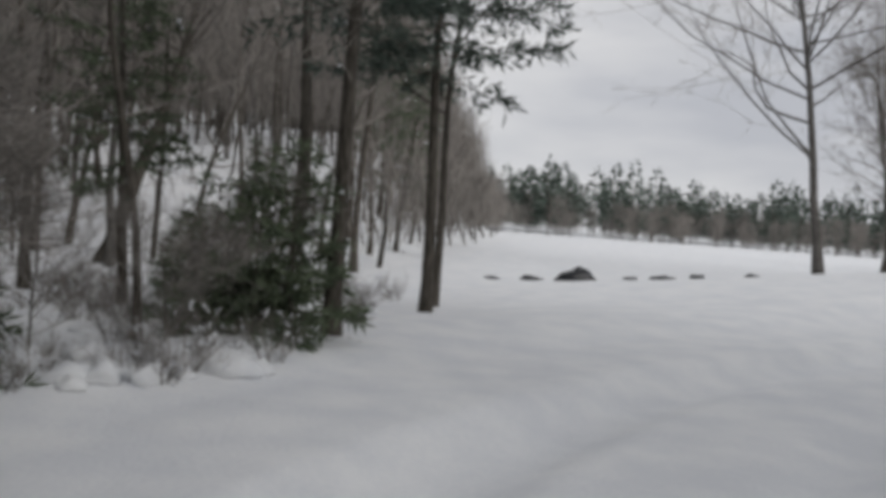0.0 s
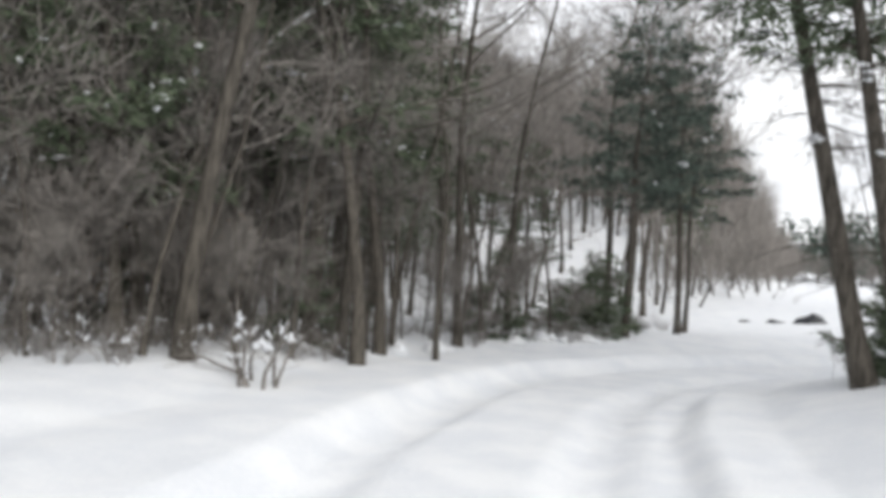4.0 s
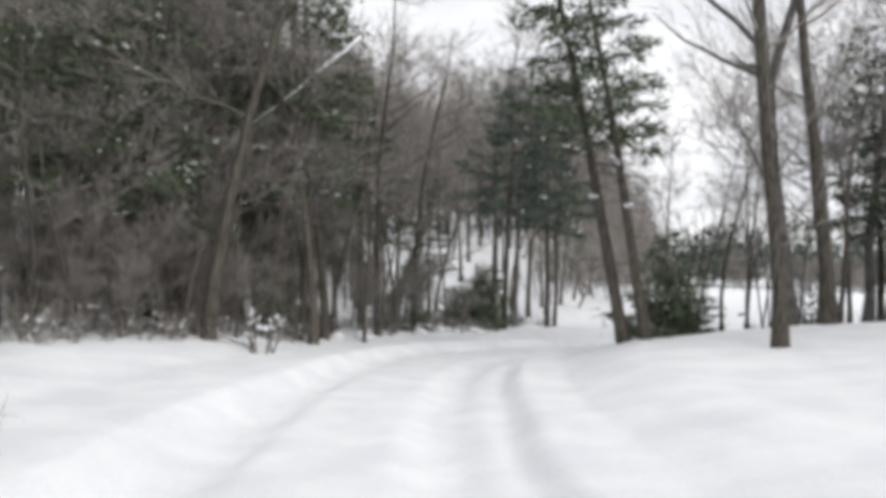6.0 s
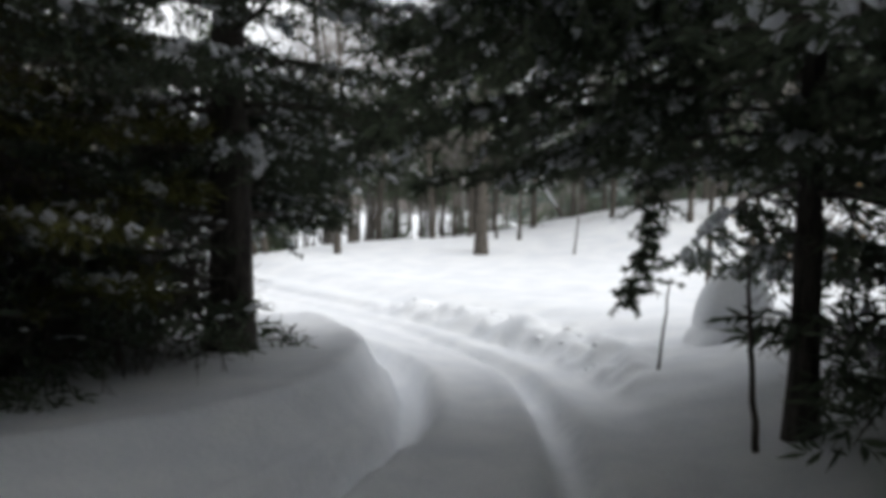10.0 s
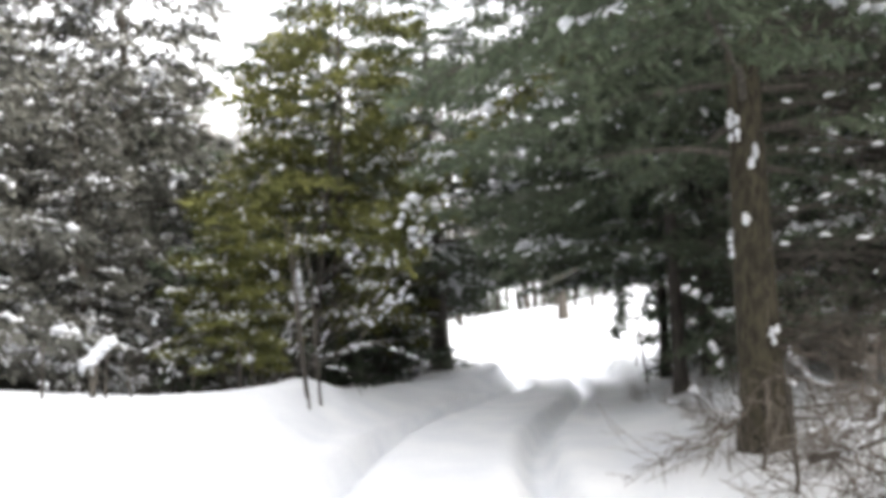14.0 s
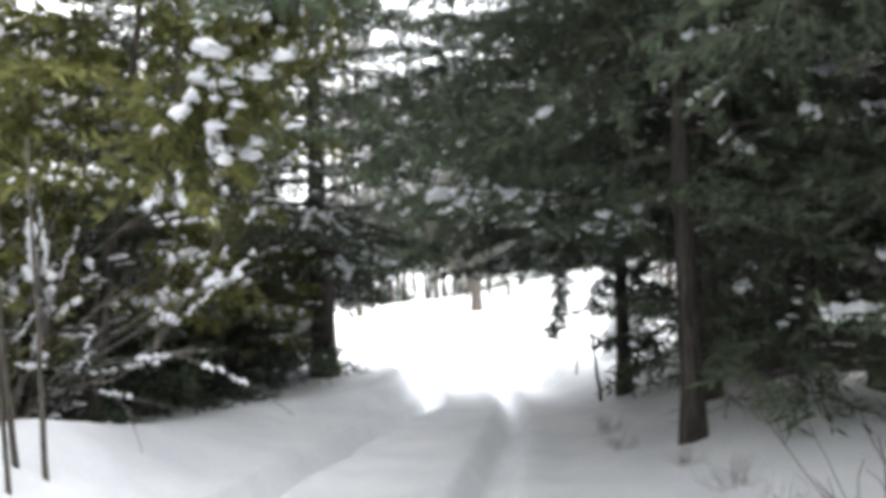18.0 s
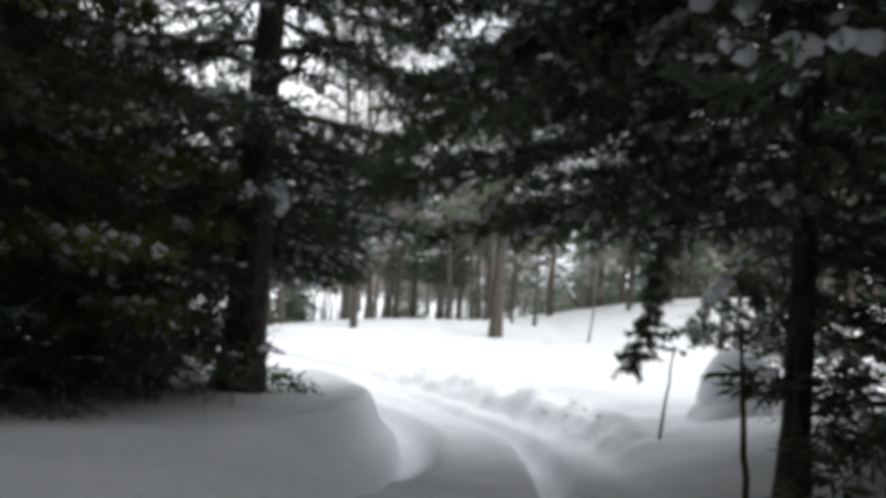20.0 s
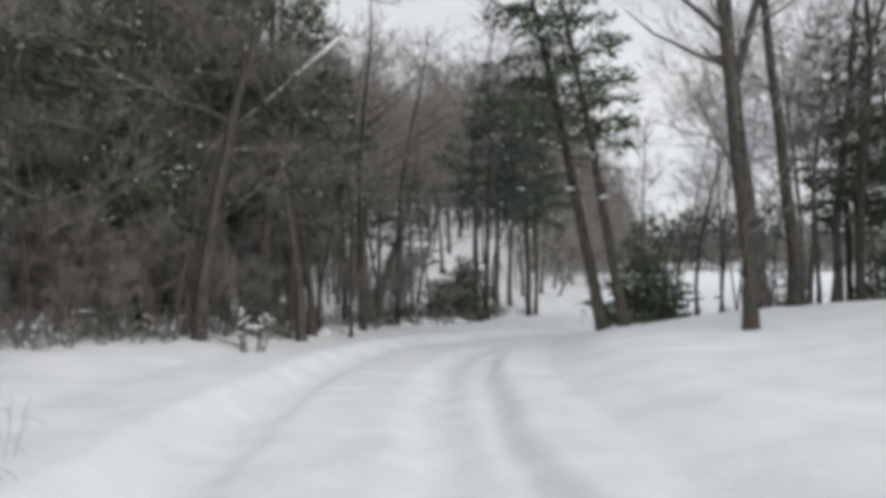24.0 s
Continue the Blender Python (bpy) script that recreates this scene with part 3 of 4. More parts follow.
def shrub(h, stems, snow, label, name="shrub", thick=0.012, arch=0.12, leaves=0, wood_mat=None):
    """A tangle of thin leafless stems with clumps of snow caught in it."""
    bush = thing(name, label, "shrub", "shrubs")
    wood, cling, dry = Shape(), Shape(), Shape()
    for _ in range(stems):
        az = rng.random() * 6.28
        o = np.array([np.cos(az), np.sin(az), 0]) * 0.25 * rng.random() + [0, 0, -0.1]
        le = h * (0.6 + 0.5 * rng.random())
        sp, sq = limb(o, (np.cos(az) * 0.5, np.sin(az) * 0.5, 1), le, thick, min(0.004, thick * 0.6), arch, 7, -0.02)
        wood.tube(sp, sq, 4)
        for _ in range(5):
            k = rng.integers(2, 6)
            bp, bq = limb(sp[k], (sp[k + 1] - sp[k]) * 3 + rng.normal(0, 0.4, 3), le * 0.4, min(0.006, thick * 0.6), min(0.003, thick * 0.4), 0.18, 5)
            wood.tube(bp, bq, 3)
            if leaves:
                o3 = bp[rng.integers(1, 5, leaves)]
                dry.blades(o3, rng.normal(0, 1, (leaves, 3)) + [0, 0, -0.7], 0.09, 0.045)
            if rng.random() < snow:
                ridge(cling, bp[1], bp[2 + int(2 * rng.random())], 0.025 + 0.045 * rng.random() ** 2)
    stuff(part("stem_tangle", wood, wood_mat or TWIG, bush))
    if dry.n:
        stuff(part("dry_foliage", dry, LEAF, bush, "withered tan leaves", smooth=False))
    if cling.n:
        stuff(part("snow", cling, SNOW_CLUMP, bush, "snow caught in the stems"))
    return bush


def scatter(made, spots, sizes=(0.85, 1.15), lean=3):
    """The first of each kind goes to the first spot, copies to the rest."""
    for n, (x, y) in enumerate(spots):
        ob = made[n % len(made)]
        m = at(x, y, rng.random() * 360, sizes[0] + (sizes[1] - sizes[0]) * rng.random(), lean=rng.normal(0, lean, 2))
        if n < len(made):
            ob.matrix_basis = m
        else:
            copy_thing(ob, m)
    for ob in made[len(spots):]:
        for o in (*ob.children_recursive, ob):
            bpy.data.objects.remove(o)


def spots_in(n, x0, x1, y0, y1, keep, gap=0.8):
    """Random places in a stretch of the plan that keep() allows, some way apart."""
    got, tries = [], 0
    while len(got) < n and tries < n * 60:
        tries += 1
        x, y = rng.uniform(x0, x1), rng.uniform(y0, y1)
        if keep(x, y) and all((x - a) ** 2 + (y - b) ** 2 > gap * gap for a, b in got):
            got.append((x, y))
    return got


def off_road(x, y):
    return abs(float(road_side(x, y)[0][0]))


def wood_edge(y):
    """The edge of the wood on the far side of the drive."""
    return float(np.interp(y, EDGE_Y, EDGE_X))


# ---- the wood beyond the bend: named trees along its edge ----
tb = conifer(10, 0.12, 4.3, 2.3, 60, droop=0.1, needles=NEEDLE_BLUE, snow=0.02, dense=10, tuft=2, full=0.3, blade=(0.24, 0.045), label="tall white pine with a bare lower trunk at the wood's edge", name="pine_tree")
tb.matrix_basis = at(5.0, 32.2, 20)
copy_thing(tb, at(2.9, 28.5, 140, 1.0))
stem = bare_tree(11, 0.105, 1, 7, 0.3, label="slim dark leafless tree at the wood's edge", bark=BARK, split=True)
stem.matrix_basis = at(-2.4, 17.8, 0)
stem2 = bare_tree(8, 0.05, 1, 7, 0.25, label="thin dark sapling at the wood's edge", name="sapling", bark=BARK, lean=(0.08, 0))
stem2.matrix_basis = at(-1.4, 19.6, 30)
bent = bare_tree(9, 0.28, 2, 6, 0.5, lean=(0.35, 0), label="thick bent tree with a broken top", bark=BARK, name="bent_tree", split=True)
bent.matrix_basis = at(-1.9, 45, 0)
EDGE = [(-2.36, 19.4, 1.0), (-2.26, 20.2, 0.9), (-1.22, 22.2, 0.9), (-0.84, 23.9, 1.1), (-4.16, 15.5, 1.2), (-3.3, 17.3, 0.8), (-2.85, 18.4, 0.9),
        (-1.24, 22.9, 0.8), (-5.6, 17.1, 1.0), (-4.9, 20, 1.2), (-0.3, 26, 0.9), (0.8, 27.5, 0.9)]
for n, (x, y, s) in enumerate(EDGE):
    copy_thing((stem, stem2)[n % 2], at(x, y, 47 * n, s))


def glade(x, y):
    """The thinly wooded slope behind the bend."""
    return -5 < x < 9 and 22.5 < y < 68 and x > -4.5 + 0.02 * (y - 22)


spots = spots_in(70, -12, 4, 14, 40, lambda x, y: wood_edge(y) - 6 < x < wood_edge(y) - 0.1 and off_road(x, y) > 2.4 and not glade(x, y), 0.5)
for n, (x, y) in enumerate(spots):
    copy_thing(stem2, at(x, y, 47 * n, 0.5 + 0.6 * rng.random(), lean=rng.normal(0, 5, 2)))

# ---- woods ----
bares = [bare_tree(13, 0.13, 1 + k % 2, 16, 0.3, bark=(BARK, BARK_GREY)[k == 3], snow=0.05) for k in range(4)]
spots = spots_in(90, -34, 14, 15, 75, lambda x, y: x < wood_edge(y) - 0.8 - (1.5 if y < 33 else 3.0) and off_road(x, y) > 3.5 and not glade(x, y), 1.1)
spots += spots_in(20, -4, 8, 34, 64, lambda x, y: x < wood_edge(y) - 1, 2.5)
scatter(bares, spots, (0.75, 1.25))
pines = [conifer(12, 0.15, 3.8, 2.5, 58, droop=0.15, snow=0.04, dead=16, dense=9, tuft=1.6, full=0.35, blade=(0.28, 0.06), label="dark green forest pine with dead lower twigs", name="pine_tree") for k in range(3)]
spots = spots_in(24, -34, 10, 16, 62, lambda x, y: x < wood_edge(y) - 1.2 and off_road(x, y) > 4 and not glade(x, y), 1.8)
spots += [(-6.9, 16.4), (-3.6, 20.8), (-8.2, 14.6), (-8.9, 17.4), (-5.4, 21), (-6.8, 19.6), (-5.6, 24), (-3.5, 19), (-5.2, 15.8), (-4.3, 22.4), (-2.2, 27.5), (0.2, 31.5), (-3.8, 33)]
scatter(pines, spots, (0.7, 1.2))
under = [bare_tree(4.2, 0.028, 2, 13, 0.06, twigs=13, spread=0.5, bark=BARK, name="sapling", label="twiggy leafless sapling in the undergrowth of the wood") for k in range(3)]
spots = spots_in(36, -14, -3.4, 12.5, 22, lambda x, y: wood_edge(y) - 7 < x < wood_edge(y) - 0.35 and off_road(x, y) > 2.8, 0.6)
spots += spots_in(9, -3.2, 4, 20, 30, lambda x, y: wood_edge(y) - 2.5 < x < wood_edge(y) - 0.3, 1.2)
scatter(under, spots, (0.45, 1.0), 8)
round_tops = [bare_tree(9.5, 0.1, 3, 20, 0.36, twigs=22, spread=0.34, bark=BARK, name="bare_tree", label="leafless tree with a dense rounded crown of brown twigs") for k in range(2)]
spots = spots_in(34, -24, 10, 20, 62, lambda x, y: x < wood_edge(y) - 1.2 and off_road(x, y) > 4 and not glade(x, y) and not (x > -6 and y < 38), 2.0)
scatter(round_tops, spots, (0.85, 1.3))
youngs = [conifer(2.6, 0.035, 0.25, 1.0, 30, droop=0.1, snow=0.03, clump=0.04, dense=14, tuft=3, label="small green pine sapling in the undergrowth", name="pine_sapling") for k in range(2)]
scatter(youngs, [(2.4, 28.2), (2.2, 29.4), (1.5, 28.6), (-0.6, 25), (-3.6, 19), (-6, 18), (1.0, 34), (-4.4, 24)], (0.7, 1.1))
brush = [shrub(1.5, 20, 0.13, "snow-laden leafless undergrowth shrub", "snowy_shrub") for k in range(3)]
spots = spots_in(34, -9, -2, 12, 20, lambda x, y: wood_edge(y) - 2.5 < x < wood_edge(y) + 0.1 and off_road(x, y) > 2.8, 0.5) + spots_in(60, -4, 6, 19, 36, lambda x, y: wood_edge(y) - 6 < x < wood_edge(y) + 0.3 and off_road(x, y) > 2.6, 0.4)
scatter(brush, spots, (0.35, 0.75), 8)
gnarled = shrub(1.3, 8, 0.45, "low gnarled shrub with snow packed on its stems", "snowy_shrub", 0.03, 0.22)
gnarled.matrix_basis = at(-2.95, 14.9, 0)
for n, (x, y) in enumerate([(0.3, 25.3), (0.8, 25.5), (1.2, 25.5), (1.6, 26), (0.2, 24.9), (-0.2, 24.6)]):
    copy_thing(brush[n % 3], at(x, y, 70 * n, 0.45))
brush = [shrub(1.5, 20, 0.02, "brown leafless undergrowth shrub in the snow") for k in range(3)]
spots = spots_in(70, -16, 6, 13, 40, lambda x, y: wood_edge(y) - 9 < x < wood_edge(y) + 0.3 and off_road(x, y) > 2.6, 0.5)
spots += spots_in(26, -4, 8, 40, 66, lambda x, y: x < wood_edge(y) - 2, 1.5)
scatter(brush, spots, (0.4, 0.9), 8)


# ---- trees on the rise beside the drive ----
fork = bare_tree(15, 0.24, 2, 14, 0.3, lean=(-0.1, 0), label="large forked leafless tree with grey bark", bark=BARK_GREY, name="forked_tree", split=True)
fork.matrix_basis = at(8.33, 17.66, 0)
for n, (x, y, s) in enumerate([(7.0, 15.2, 0.55), (7.92, 14.96, 1.3), (5.59, 11.72, 0.85), (6.2, 13.1, 0.4), (7.2, 18.6, 0.5), (12.3, 9.8, 0.6), (12.3, 14, 0.5), (13.3, 14.8, 0.5), (12.1, 10.9, 0.5), (11.4, 5.9, 0.3), (9.2, 17, 0.5),
                               (10.2, 18.5, 0.5), (6.9, -2.8, 0.7), (13.2, 0.5, 0.8), (13.9, 0.9, 0.7)]):
    copy_thing(bares[n % 4], at(x, y, 73 * n, s))
bow = bare_tree(14, 0.15, 2, 34, 0.22, twigs=16, lean=(-0.14, 0.05), label="leaning leafless tree at the edge of the field", bark=BARK_GREY, name="leaning_tree", split=True, spread=0.75)
bow.matrix_basis = at(22.4, 43.2, 0, 1.15)
for n, (x, y, size) in enumerate([(25.8, 43.8, 0.95), (27.8, 45.5, 0.9), (29.5, 44.0, 1.0)]):
    copy_thing(bares[n], at(x, y, 73 * n, size))
copy_thing(pines[1], at(26.9, 43.0, 40, 0.95))
arch = bare_tree(11, 0.085, 2, 26, 0.3, label="leafless tree with long limbs spreading over the field", bark=BARK, split=True, spread=0.5)
arch.matrix_basis = at(5.5, 33.6, 0)
big = conifer(15, 0.22, 4.5, 2.4, 56, droop=0.15, snow=0.02, dead=14, dense=9, tuft=1.6, full=0.3, blade=(0.28, 0.06), label="thick-trunked pine on the snowy rise", name="pine_tree")
big.matrix_basis = at(9.3, 8.27, 0)
edge_pine = conifer(11, 0.14, 4.6, 1.7, 46, droop=0.1, snow=0.05, dead=26, dense=10, tuft=2.4, full=0.25, blade=(0.24, 0.045), lean=(-0.2, 0.02), label="leaning pine with a bare lower trunk at the bend", name="pine_tree")
edge_pine.matrix_basis = at(4.34, 16.12, 0)
copy_thing(edge_pine, at(4.72, 15.9, 28, 0.9))
skirt = conifer(3.4, 0.05, 0.3, 1.35, 44, droop=0.15, snow=0.05, clump=0.04, dense=14, tuft=2.6, blade=(0.2, 0.036), label="young green pine growing at the foot of the leaning pines", name="pine_sapling")
scatter([skirt], [(5.15, 16.7), (5.6, 17.8), (6.4, 18.8), (5.2, 17.2), (5.8, 16.9)], (0.62, 0.8))
copy_thing(skirt, at(1.95, 28.3, 200, 0.85))
copy_thing(skirt, at(1.2, 29.4, 80, 0.6))
spots = spots_in(22, 11, 32, 18, 29, lambda x, y: off_road(x, y) > 3.2 and x + y > 33 and abs(0.751 * (x + 2) - 0.66 * (y + 7)) > 2.4, 1.3)
for n, (x, y) in enumerate(spots):
    copy_thing(skirt, at(x, y, 71 * n, 0.5 + 0.5 * rng.random()))
spots = spots_in(34, 14, 44, 2, 26, lambda x, y: off_road(x, y) > 4 and abs(0.751 * (x + 2) - 0.66 * (y + 7)) > 2.4, 2)
for n, (x, y) in enumerate(spots):
    copy_thing((*pines, big)[n % 4], at(x, y, 61 * n, 0.7 + 0.5 * rng.random()))
spots = spots_in(18, 6.2, 9.8, 18, 23, lambda x, y: off_road(x, y) > 2.6, 0.4)
for n, (x, y) in enumerate(spots):
    copy_thing((stem2, brush[n % 3])[n % 3 == 2], at(x, y, 61 * n, 0.45 + 0.4 * rng.random(), lean=rng.normal(0, 5, 2)))
low_pines = spots_in(26, 40, 60, 36, 56, lambda x, y: off_road(x, y) > 4, 2)
for n, (x, y) in enumerate(low_pines):
    copy_thing(youngs[n % 2], at(x, y, 61 * n, 0.9 + 0.8 * rng.random()))
spots = spots_in(70, 9, 46, 3, 60, lambda x, y: off_road(x, y) > 4 and (y < 23 or (x > 24 and y < 15 + 1.1 * x)) and x + y > 22 and abs(0.751 * (x + 2) - 0.66 * (y + 7)) > 2.2, 1.5)
for n, (x, y) in enumerate(spots):
    copy_thing(bares[n % 4], at(x, y, 97 * n, 0.6 + 0.5 * rng.random()))


# ---- evergreens over the drive ----
FINE = dict(blade=(0.115, 0.026), tuft=3.2, reach=0.42, full=0.85, fine=True, needles=NEEDLE)
hem_left = conifer(10, 0.27, 2.4, 3.3, 56, droop=0.35, dense=12, snow=0.34, clump=0.055, dead=95, clear=2.2, lateral=1.45, extra=[(5 + 11 * k, 2.5 + 0.16 * (k * 3 % 7), 2.4 + 0.25 * (k % 4), 0.35) for k in range(10)] + [(15 + 9 * k, 1.9 + 0.13 * (k * 3 % 7), 2.7, 0.2) for k in range(10)] + [(137 * k, 4.9 + 0.3 * k, 2.3, 0.3) for k in range(14)], bark=BARK_SHADED, spot=(-4.45, -4.85), label="dark hemlock with drooping snow-laden boughs and dead lower twigs", name="hemlock_tree", **FINE)
# the extra boughs turned 190 to 250 are added high up to shade the drive
hem_right = conifer(10, 0.12, 2.0, 4.0, 80, droop=0.4, dense=14, snow=0.42, clump=0.055, dead=40, clear=2.1, extra=[(190 + 12 * k, 4.8 + 0.7 * (k * 3 % 5), 3.8, 0.25) for k in range(6)] + [(112 + 11 * k, 4.2 + 0.4 * (k * 3 % 5), 3.4, 0.3) for k in range(6)] + [(115 + 7 * k, 2.5 + 0.32 * (k * 4 % 7), 2.5 + 0.3 * (k % 4), 0.55) for k in range(0, 15, 2)], bark=BARK_SHADED, spot=(-2.0, -10.15), label="hemlock whose snowy boughs arch over the drive", name="hemlock_tree", **FINE)
conifer(10, 0.2, 2.6, 3.4, 56, droop=0.35, dense=12, snow=0.18, clump=0.05, dead=90, bark=BARK_MOSS, patches=8, lean=(-0.012, 0.007), spot=(-8.52, -18.09), label="old hemlock with a mossy trunk and bare lower twigs", name="hemlock_tree", **FINE)
# its three extra boughs, above the view, are added only for their shade
hem_slim = conifer(9, 0.11, 2.0, 3.2, 52, droop=0.35, dense=12, snow=0.16, clump=0.05, dead=50, clear=2.2, extra=[(95 + 11 * k, 6.0 + 0.5 * (k * 3 % 5), 3.0, 0.25) for k in range(3)], bark=BARK_SHADED, spot=(-5.6, -14.2), label="slim hemlock with snowy boughs beside the drive", name="hemlock_tree", **FINE)
conifer(8, 0.13, 3.2, 2.4, 34, droop=0.3, dense=12, snow=0.28, clump=0.055, dead=40, bark=BARK_MOSS, patches=5, lean=(-0.11, 0.066), spot=(-10.5, -21.1), label="mossy leaning trunk with snow patches and dead twigs", name="hemlock_tree", **FINE)
conifer(9, 0.15, 2.4, 2.8, 56, droop=0.3, dense=12, snow=0.2, clump=0.055, dead=60, clear=2.3, spot=(-7.9, -6.6), label="dense hemlock behind the snow bank", name="hemlock_tree", **FINE)
conifer(10, 0.14, 2.2, 3.9, 66, droop=0.3, dense=12, snow=0.24, clump=0.055, dead=50, clear=2.3, bark=BARK_SHADED, spot=(-3.6, -12.9), label="hemlock standing close beside the drive", name="hemlock_tree", **FINE)
conifer(10, 0.14, 2.5, 4.2, 60, droop=0.25, dense=12, snow=0.18, clump=0.055, dead=10, clear=2.3, bark=BARK_SHADED, spot=(0.9, -11.6), label="broad hemlock behind the slim post", name="hemlock_tree", **FINE)
olive = conifer(8, 0.07, 1.2, 2.4, 70, droop=0.25, blade=(0.17, 0.04), dense=15, needles=NEEDLE_OLIVE, snow=0.26, clump=0.06, dead=40, tuft=2.8, full=0.4, lean=(0.12, -0.08), spot=(-9.6, -9.7), label="olive green pine with snow on its boughs", name="pine_tree")
copy_thing(olive, at(-11.4, -11.6, 100, 0.42))
copy_thing(olive, at(-7.2, -5.6, 190, 1.0))
spruce = conifer(9.5, 0.13, 0.7, 2.2, 130, droop=0.4, blade=(0.16, 0.042), dense=13, needles=NEEDLE_GREY, snow=0.42, clump=0.05, dead=20, tuft=2.6, full=0.4, label="snow-covered spruce in the row beside the drive", name="spruce_tree")
spruce.matrix_basis = at(-15.4, -10.8, 0)
mid = conifer(9, 0.15, 1.6, 2.8, 72, droop=0.3, blade=(0.19, 0.05), dense=11, needles=NEEDLE, snow=0.3, clump=0.055, dead=24, tuft=2.0, full=0.4, label="dark hemlock in the row behind the drive", name="hemlock_tree")
mid.matrix_basis = at(-9.6, -3.4, 0, 0.7)
for n, (x, y, s) in enumerate([(-14.8, -8.2, 0.9), (-17.2, -13.6, 1.25), (-13.6, -6.4, 0.72), (-13.0, -10.4, 0.55), (-15.5, -12.0, 1.1), (-18, -16, 1.1), (-17, -10, 1.2), (-20, -13, 1.1), (-11.8, -7.4, 1.2), (-12.6, -3.2, 0.8), (-15.4, -4.6, 1.2)]):
    copy_thing(spruce, at(x, y, 80 * n, s))
# (-9.4, -22.8) and (-10.4, -25.4) are unseen, added to shade the mossy trunks
for n, (x, y, s) in enumerate([(-7.5, 8.5, 0.9), (-9, 12.5, 1.0), (-12, 9, 1.1), (-10, 3, 0.75), (-8.5, -0.5, 0.68), (-6.2, -2.2, 1.15), (-4.4, -17, 0.9), (3.8, -10.8, 0.9), (2.2, -14.2, 0.9),
                               (-3.2, -14.6, 0.9), (-5.6, -17.6, 0.9), (-1.0, -12.6, 0.8), (-19, -18.5, 1.0), (-16.5, -19.5, 0.6), (-13.8, -1.0, 0.8), (-11.0, -0.6, 1.1), (-16, 0.5, 1.2), (-10.6, -5.4, 0.55), (-9.4, -22.8, 0.85), (-10.4, -25.4, 0.9), (-18.6, -23.5, 0.9)]):
    copy_thing((mid, spruce)[n % 5 == 1], at(x, y, 50 * n, s))
spots = spots_in(26, -40, -18, -30, 14, lambda x, y: off_road(x, y) > 6, 2.0)
for n, (x, y) in enumerate(spots):
    copy_thing((*pines, olive, mid)[n % 5], at(x, y, 61 * n, 0.75 + 0.4 * rng.random()))
spots = spots_in(30, -8, 14, -40, -8, lambda x, y: off_road(x, y) > 4 and not (x > -2 and y > -12), 1.8)
for n, (x, y) in enumerate(spots):
    copy_thing((*pines, mid)[n % 4], at(x, y, 61 * n, 0.75 + 0.4 * rng.random()))


for n, (x, y, size) in enumerate([(-9.3, 0.6, 0.8), (-8.4, 4, 0.85), (-13.5, 2, 0.9), (-15.6, -2, 0.8), (-11.5, 5, 0.9), (-7.6, 1.4, 0.7), (-17, 1, 0.9)]):
    copy_thing(bares[n % 4], at(x, y, 73 * n, size))
for n, (x, y) in enumerate([(-9.6, 1.6), (-10.4, 4)]):
    copy_thing(pines[n % 3], at(x, y, 61 * n, 0.9))
thicket = conifer(3.0, 0.045, 0.5, 1.4, 34, droop=0.3, blade=(0.15, 0.03), dense=12, snow=0.06, clump=0.05, dead=36, tuft=2, label="low dark hemlock thicket with dead twigs", name="young_hemlock")
scatter([thicket], [(-5.8, -3.5), (-6.8, -4.6), (-7.6, -5.5), (-8.4, -6.3), (-9.3, -7.5), (-5.4, -2.1), (-10.2, -8.6), (-11.2, -9.7), (-5.3, -4.2), (-5.7, -5.2), (-6.5, -5.9), (-1.1, -10.7), (-0.4, -11.7), (0.6, -10.9), (-1.3, -12.3), (-4.6, -14.6)], (0.8, 1.2))
for n, (x, y, s) in enumerate([(14.2, 17.6, 0.9), (15.5, 12.6, 1.0), (18.4, 13.2, 1.1), (13.4, 20.5, 0.9), (20, 20.9, 1.0), (24, 16, 1.0), (16.4, 21.5, 0.8), (21, 11, 1.1), (17, 9.5, 0.9), (12.6, 21.4, 0.9), (11.6, 19.2, 0.75), (14.2, 19.4, 0.9)]):
    copy_thing(pines[n % 3], at(x, y, 61 * n, s))
loaded = shrub(2.9, 30, 0.7, "tall bush bowed under thick snow", "snowy_bush", 0.008, 0.22)
loaded.matrix_basis = at(-10.7, -10.6, 0)


# ---- small things ----
def leaning_pole(name, label, a, b, r, snow=True, category="dead tree"):
    """A leaning dead trunk with snow on its upper side."""
    ob = thing(name, label, category)
    wood, cling = Shape(), Shape()
    a, b = np.array(a, float), np.array(b, float)
    u = np.linspace(0, 1, 10)[:, None]
    p = a + (b - a) * u + rng.normal(0, 0.04 if r > 0.05 else 0.004, (10, 3))
    wood.tube(p, np.linspace(r, r * 0.45, 10), 8, True)
    if snow:
        s = p + [0, 0, r * 0.75]
        for c0, c1 in ((1, 4), (4, 7), (7, 9)):
            cling.tube(s[c0:c1 + 1], np.full(c1 + 1 - c0, r * 0.8), 6, True)
    part("trunk", wood, BARK, ob)
    if snow:
        part("snow", cling, SNOW_CLUMP, ob, "strip of snow along the upper side")
    return ob


